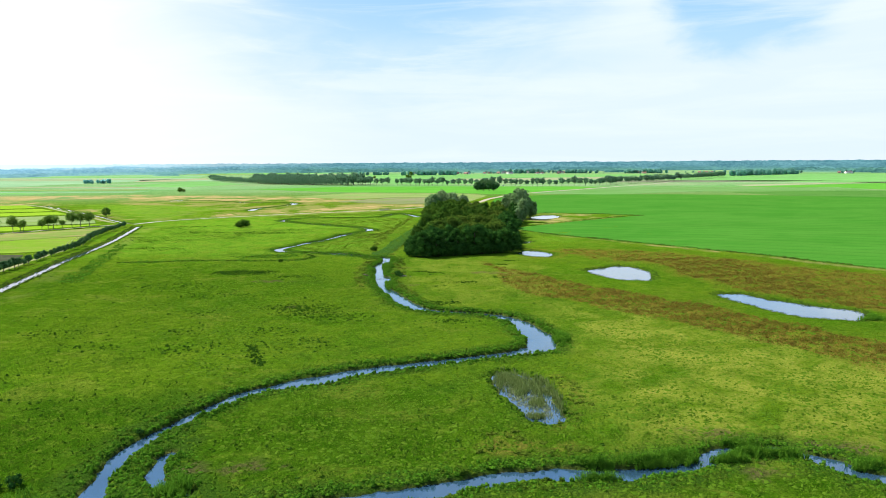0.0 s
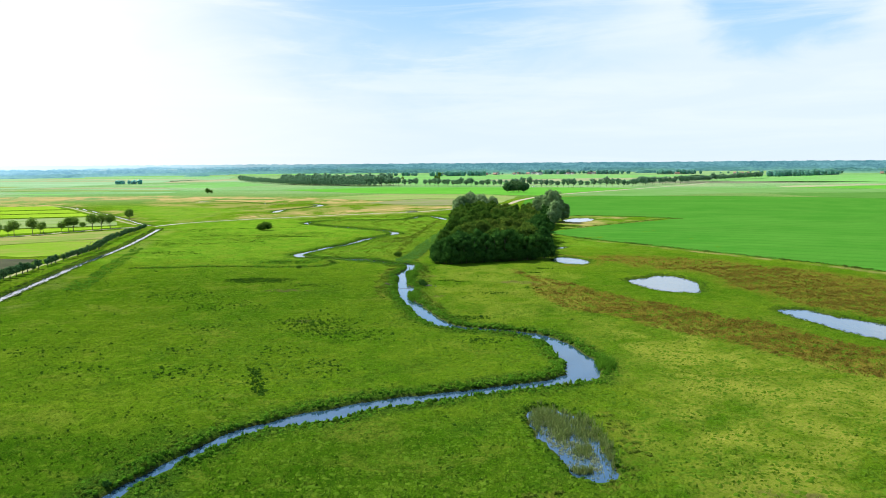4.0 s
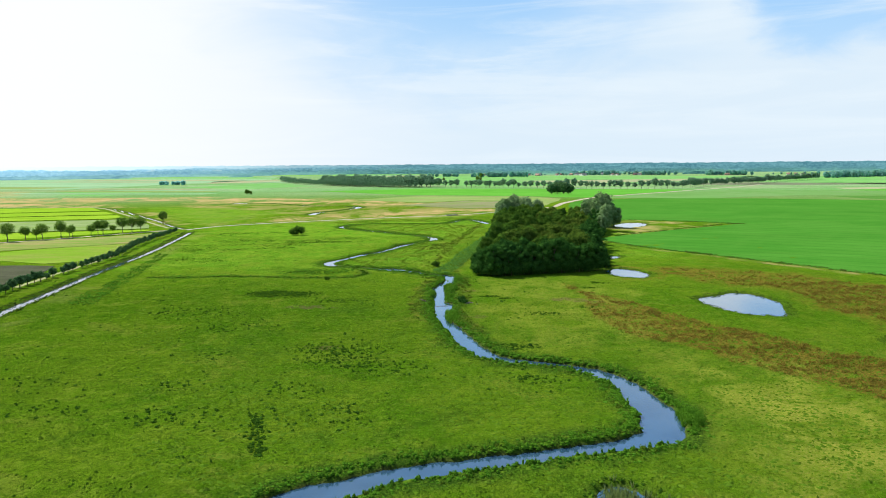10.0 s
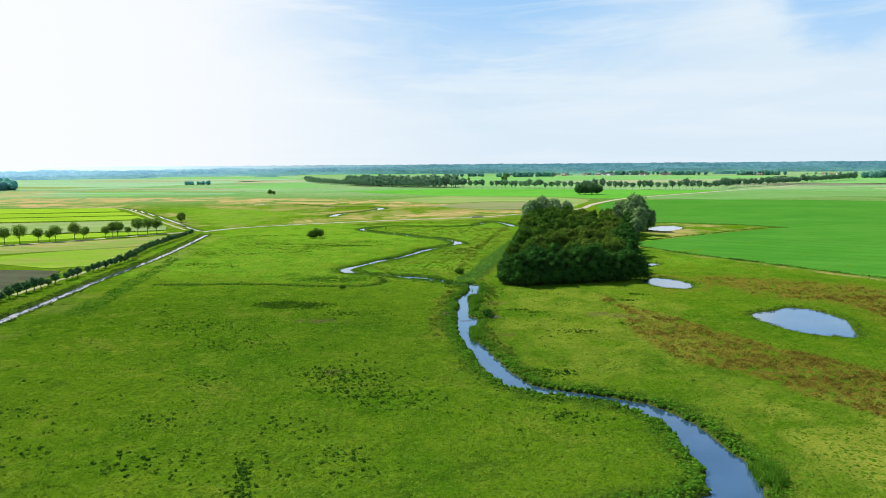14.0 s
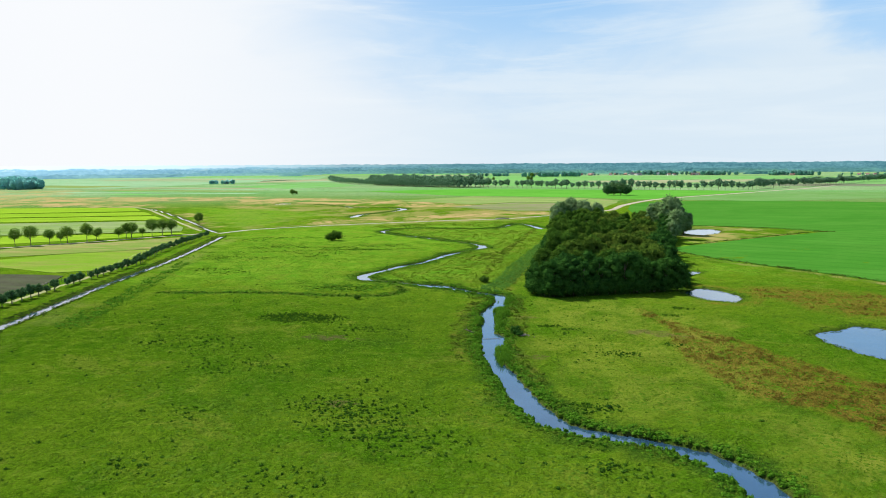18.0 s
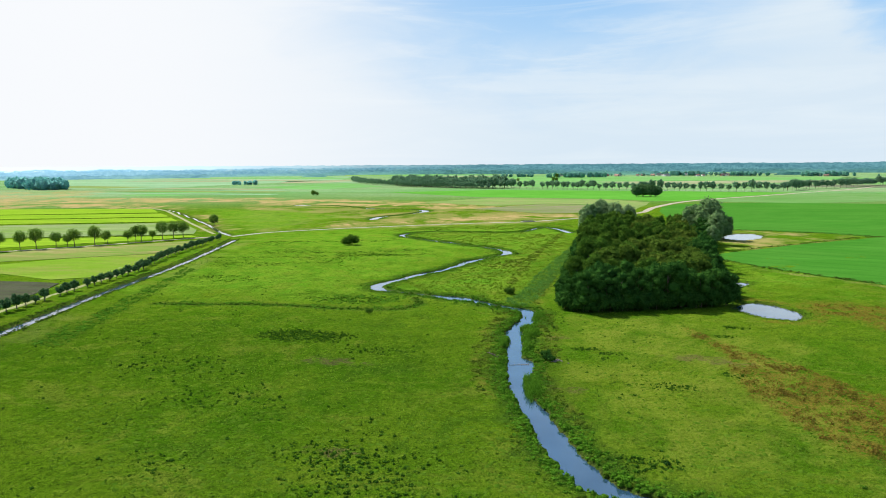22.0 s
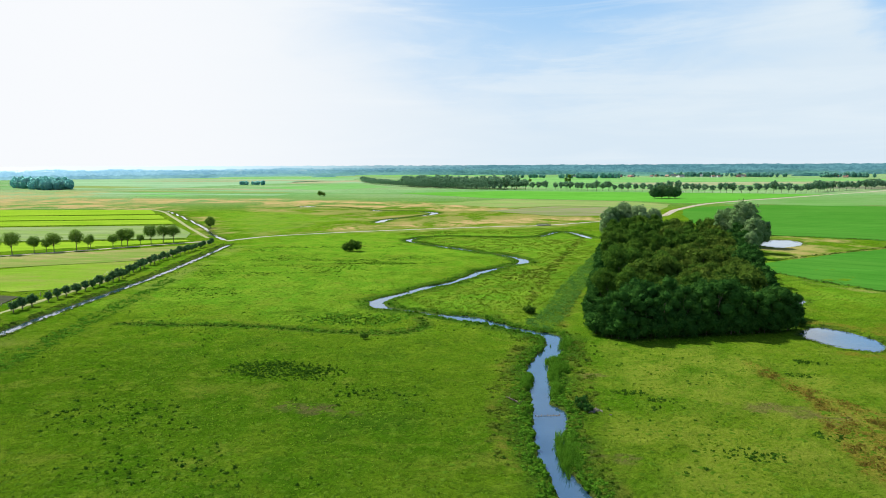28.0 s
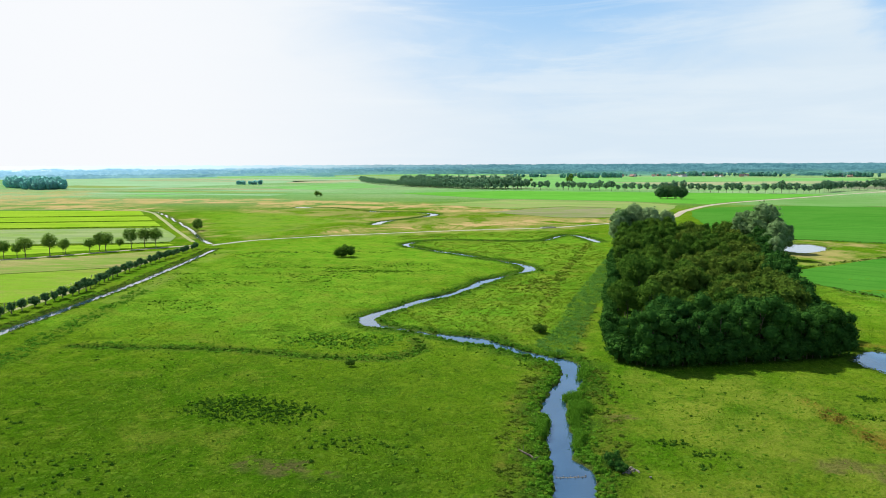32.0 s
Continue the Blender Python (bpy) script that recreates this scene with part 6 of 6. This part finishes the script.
# ---- small built things ----
def build_fence():
    """Post-and-wire fence between the hay field and the pollards."""
    root = tagged(new("wire_fence"), "grey wooden post and wire fence along a canal bank", "fence")
    post = box("post", (0.14, 0.14, 1.5), (0, 0, 0.6), TIMBER, 0.02)
    line = smooth_line([(-196, 285), (-204, 335), (-211, 378), (-220, 406), (-229, 441), (-243, 505)], 0.5)
    run, last, at = 0.0, line[0], []
    for p in line:
        run += math.hypot(*(p - last))
        last = p
        if run > 4.6:
            run = 0.0
            at.append(p)
            part("post", post, root, place=pose(p[0], p[1], 0, 2 * math.sin(p[1]), 2 * math.cos(p[1]), 0))
    for h in (0.55, 0.9, 1.2):
        v, f = tube([(p[0], p[1], h) for p in at], [0.012] * len(at), 4)
        part("wire", mesh("wire", v, f, CONCRETE), root)


build_fence()


def build_weir():
    """A low timber sill with stakes across the stream."""
    root = tagged(new("timber_weir"), "low dark timber sill with stakes across a stream", "weir")
    root.matrix_basis = pose(WEIR[0], WEIR[1], -0.62, 0, 0, WEIR[2])
    part("sill", box("sill", (4.6, 0.16, 0.24), (0, 0, -0.08), TIMBER, 0.03), root)
    stake = box("stake", (0.12, 0.12, 0.6), (0, 0, -0.12), TIMBER, 0.02)
    for k in range(9):
        part("stake", stake, root, place=pose(-2.2 + k * 0.55, 0.16 * (-1) ** k, 0.03 * (k % 3), 3 * math.sin(k), 3 * math.cos(k), 0))


WEIR = (-24.2, 269.4, 17)
build_weir()


def build_bridge():
    """The culvert that carries the farm track over the old channel."""
    root = tagged(new("track_bridge"), "low concrete track bridge over a narrow channel", "bridge")
    root.matrix_basis = pose(-56, 664.5, 0, 0, 0, 33)
    part("deck", box("deck", (11, 3.8, 0.3), (0, 0, 0.32), CONCRETE, 0.04), root)
    for s in (-1, 1):
        part("abutment", box("abutment", (0.5, 3.8, 1.3), (s * 4.2, 0, -0.45), CONCRETE, 0.04), root)
        part("kerb", box("kerb", (11, 0.25, 0.25), (0, s * 1.85, 0.58), CONCRETE, 0.03), root)
        for x in (-4.8, -1.6, 1.6, 4.8):
            part("rail_post", box("rail_post", (0.12, 0.12, 0.9), (x, s * 1.85, 1.1), TIMBER, 0.015), root)
        part("rail", box("rail", (10.4, 0.08, 0.14), (0, s * 1.85, 1.45), TIMBER, 0.015), root)


build_bridge()


def house(wall_mat, roof_mat, label, long, deep, eaves, ridge):
    root = tagged(new("farmhouse"), label, "house")
    bm = bmesh.new()
    a, b = long / 2, deep / 2
    lo = [bm.verts.new(p) for p in ((-a, -b, 0), (a, -b, 0), (a, b, 0), (-a, b, 0))]
    hi = [bm.verts.new((v.co.x, v.co.y, eaves)) for v in lo]
    tops = [bm.verts.new((s * a, 0, ridge - 0.25)) for s in (-1, 1)]
    for k in range(4):
        bm.faces.new((lo[k], lo[(k + 1) % 4], hi[(k + 1) % 4], hi[k]))
    bm.faces.new((hi[3], hi[0], tops[0])), bm.faces.new((hi[1], hi[2], tops[1]))
    part("wall", bm_mesh("wall", bm, wall_mat), root)
    bm = bmesh.new()
    o = 0.5
    for s in (-1, 1):
        drop = (ridge - eaves) * o / b
        v = [bm.verts.new(p) for p in ((-a - o, s * (b + o), eaves - drop), (a + o, s * (b + o), eaves - drop), (a + o, 0, ridge), (-a - o, 0, ridge))]
        bm.faces.new(v if s < 0 else v[::-1])
    bmesh.ops.remove_doubles(bm, verts=bm.verts, dist=0.01)
    bmesh.ops.solidify(bm, geom=bm.faces[:], thickness=0.25)
    roof = part("roof", bm_mesh("roof", bm, roof_mat), root)
    part("chimney", box("chimney", (0.8, 0.8, 1.6), (a * 0.5, 0, ridge + 0.3), BRICK, 0.05), roof)
    for s in (-1, 1):
        for k in range(int(long // 4)):
            w = part("window", box("window", (1.5, 0.12, 1.3), (-a + 2 + 4 * k, s * (b + 0.03), 1.7), WHITE_WALL), root)
            part("pane", box("pane", (1.3, 0.06, 1.1), (-a + 2 + 4 * k, s * (b + 0.09), 1.7), GLASS_DARK), w)
    part("door", box("door", (1.2, 0.1, 2.1), (0, -b - 0.06, 1.05), TIMBER, 0.02), root)
    return root


def build_villages():
    rng = random.Random(17)
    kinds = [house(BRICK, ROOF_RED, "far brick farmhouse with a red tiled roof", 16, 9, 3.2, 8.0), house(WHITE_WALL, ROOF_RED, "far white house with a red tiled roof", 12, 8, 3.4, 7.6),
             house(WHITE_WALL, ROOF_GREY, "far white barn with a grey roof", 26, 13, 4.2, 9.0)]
    places = []
    for bearing, many in ((-2.3, 3), (1.8, 3), (3.6, 2), (5.3, 4), (7.9, 4), (10.4, 4), (11.6, 2), (16.3, 4), (17.6, 2), (21.4, 3), (25, 2), (28, 2), (31, 2)):
        for k in range(many):
            a, r = radians(bearing + rng.uniform(-0.6, 0.6)), rng.uniform(2740, 2900)
            places.append((r * math.sin(a), 80 + r * math.cos(a)))
    places += [(-2000, 2780), (-1930, 2795)]
    trees = [tree("village_tree", 170 + k, LEAF_BELT_HAZE, "round green tree among far village houses", 15, 6.5, 1.0, 0.3, 7, 130, 1.9, heart=0.7) for k in range(2)]
    green = []
    for x, y in places[:-2]:
        for k in range(rng.randrange(1, 4)):
            green.append((x + rng.uniform(-45, 45), y + rng.uniform(-25, 40), rng.uniform(0.55, 1.1), rng.randrange(2)))
    stand(trees, green, "trees of the far villages")
    used = set()
    for x, y in places:
        k = rng.randrange(3)
        m = pose(x, y, 0, 0, 0, rng.uniform(-40, 40))
        if k in used:
            copy_thing(kinds[k], m)
        else:
            used.add(k)
            tagged(kinds[k], group="houses of the far villages")
            kinds[k].matrix_basis = m


build_villages()

PAINT_RED = plain_material("red_paint", (0.20, 0.025, 0.02), (0.26, 0.04, 0.03), 3.0, 0.45, 0.1)
PAINT_WHITE = plain_material("white_paint", (0.66, 0.67, 0.68), (0.78, 0.78, 0.78), 2.0, 0.35, 0.05)
RUBBER = plain_material("rubber", (0.015, 0.015, 0.016), (0.03, 0.03, 0.03), 8.0, 0.9)
STONE = plain_material("stone", (0.11, 0.10, 0.085), (0.19, 0.175, 0.15), 3.0, 0.9, 0.6)


def wheel(root, x, y, radius, wide):
    v, f = tube([(x, y - wide / 2, radius), (x, y - wide / 2 + 0.05, radius), (x, y + wide / 2 - 0.05, radius), (x, y + wide / 2, radius)], [radius * 0.62, radius, radius, radius * 0.62], 14)
    w = part("wheel", mesh("wheel", v, f, RUBBER), root)
    v, f = tube([(x, y - wide * 0.42, radius), (x, y - wide * 0.30, radius), (x, y + wide * 0.30, radius), (x, y + wide * 0.42, radius)], [0.02, radius * 0.6, radius * 0.6, 0.02], 10)
    part("rim", mesh("rim", v, f, PAINT_WHITE), w)


def build_tractor():
    root = tagged(new("tractor"), "dark red farm tractor parked beside a ploughed field", "tractor")
    root.matrix_basis = pose(-7, 771, 0.2, 0, 0, 25)
    part("bonnet", box("bonnet", (1.9, 0.9, 0.9), (1.2, 0, 1.35), PAINT_RED, 0.12), root)
    part("chassis", box("chassis", (3.6, 0.6, 0.5), (0.4, 0, 0.85), RUBBER, 0.05), root)
    cab = part("cab", box("cab", (1.5, 1.5, 1.4), (-0.55, 0, 1.9), GLASS_DARK, 0.1), root)
    part("roof", box("roof", (1.7, 1.7, 0.18), (-0.55, 0, 2.68), PAINT_RED, 0.06), cab)
    part("exhaust", box("exhaust", (0.1, 0.1, 1.0), (0.9, 0.3, 2.2), RUBBER, 0.02), root)
    for s in (-1, 1):
        part("mudguard", box("mudguard", (1.4, 0.5, 0.12), (-0.7, s * 0.95, 1.72), PAINT_RED, 0.04), root)
        wheel(root, -0.8, s * 0.95, 0.85, 0.5)
        wheel(root, 1.65, s * 0.8, 0.5, 0.35)


build_tractor()


def build_car():
    root = tagged(new("parked_car"), "small white car parked under a far row of trees", "car")
    root.matrix_basis = pose(118, 1336, 0.15, 0, 0, -12)
    part("body", box("body", (4.2, 1.7, 0.75), (0, 0, 0.68), PAINT_WHITE, 0.18), root)
    part("cabin", box("cabin", (2.3, 1.5, 0.6), (-0.2, 0, 1.25), GLASS_DARK, 0.2), root)
    part("roof", box("roof", (1.7, 1.4, 0.08), (-0.2, 0, 1.56), PAINT_WHITE, 0.03), root)
    for x in (-1.3, 1.3):
        for s in (-1, 1):
            wheel(root, x, s * 0.76, 0.32, 0.2)


build_car()


def build_rubble():
    """A little heap of pale stones beside the bush on the bank."""
    rng = np.random.RandomState(12)
    root = tagged(new("stone_heap"), "small heap of pale rubble on the stream bank", "stones")
    root.matrix_basis = pose(-15.4, 272.2, 0.0)
    for k in range(26):
        r = rng.uniform(0.12, 0.34)
        v, f = blob(rng, (0, 0, 0), (r, r * 0.8, r * 0.6), 4, 6)
        part("stone", mesh("stone", v, f, STONE), root, place=pose(rng.normal(0, 0.9), rng.normal(0, 0.6), r * 0.3, 0, 0, rng.uniform(0, 360)))


build_rubble()


def build_branch():
    """A dead branch that lies down the bank into the stream."""
    root = tagged(new("fallen_branch"), "dark dead branch lying across the grassy stream bank", "branch")
    root.matrix_basis = pose(-30.8, 274.0, 0.0, 0, 0, -43)
    v, f = tube([(-2.6, 0.1, 0.25), (-1.2, -0.1, 0.30), (0.4, 0.1, 0.18), (1.8, 0.0, -0.2), (2.8, 0.15, -0.55)], [0.06, 0.13, 0.16, 0.13, 0.07], 7)
    part("stem", mesh("stem", v, f, BARK, True), root)
    for x, y, z, dx, dy, dz in ((-1.4, -0.1, 0.3, -0.6, 0.8, 0.5), (0.2, 0.1, 0.2, -0.4, -0.9, 0.4), (1.2, 0.0, 0.0, 0.5, 0.9, 0.35)):
        v, f = tube([(x, y, z), (x + dx * 0.6, y + dy * 0.6, z + dz), (x + dx, y + dy, z + dz * 1.3)], [0.06, 0.04, 0.015], 5)
        part("twig", mesh("twig", v, f, BARK, True), root)


build_branch()
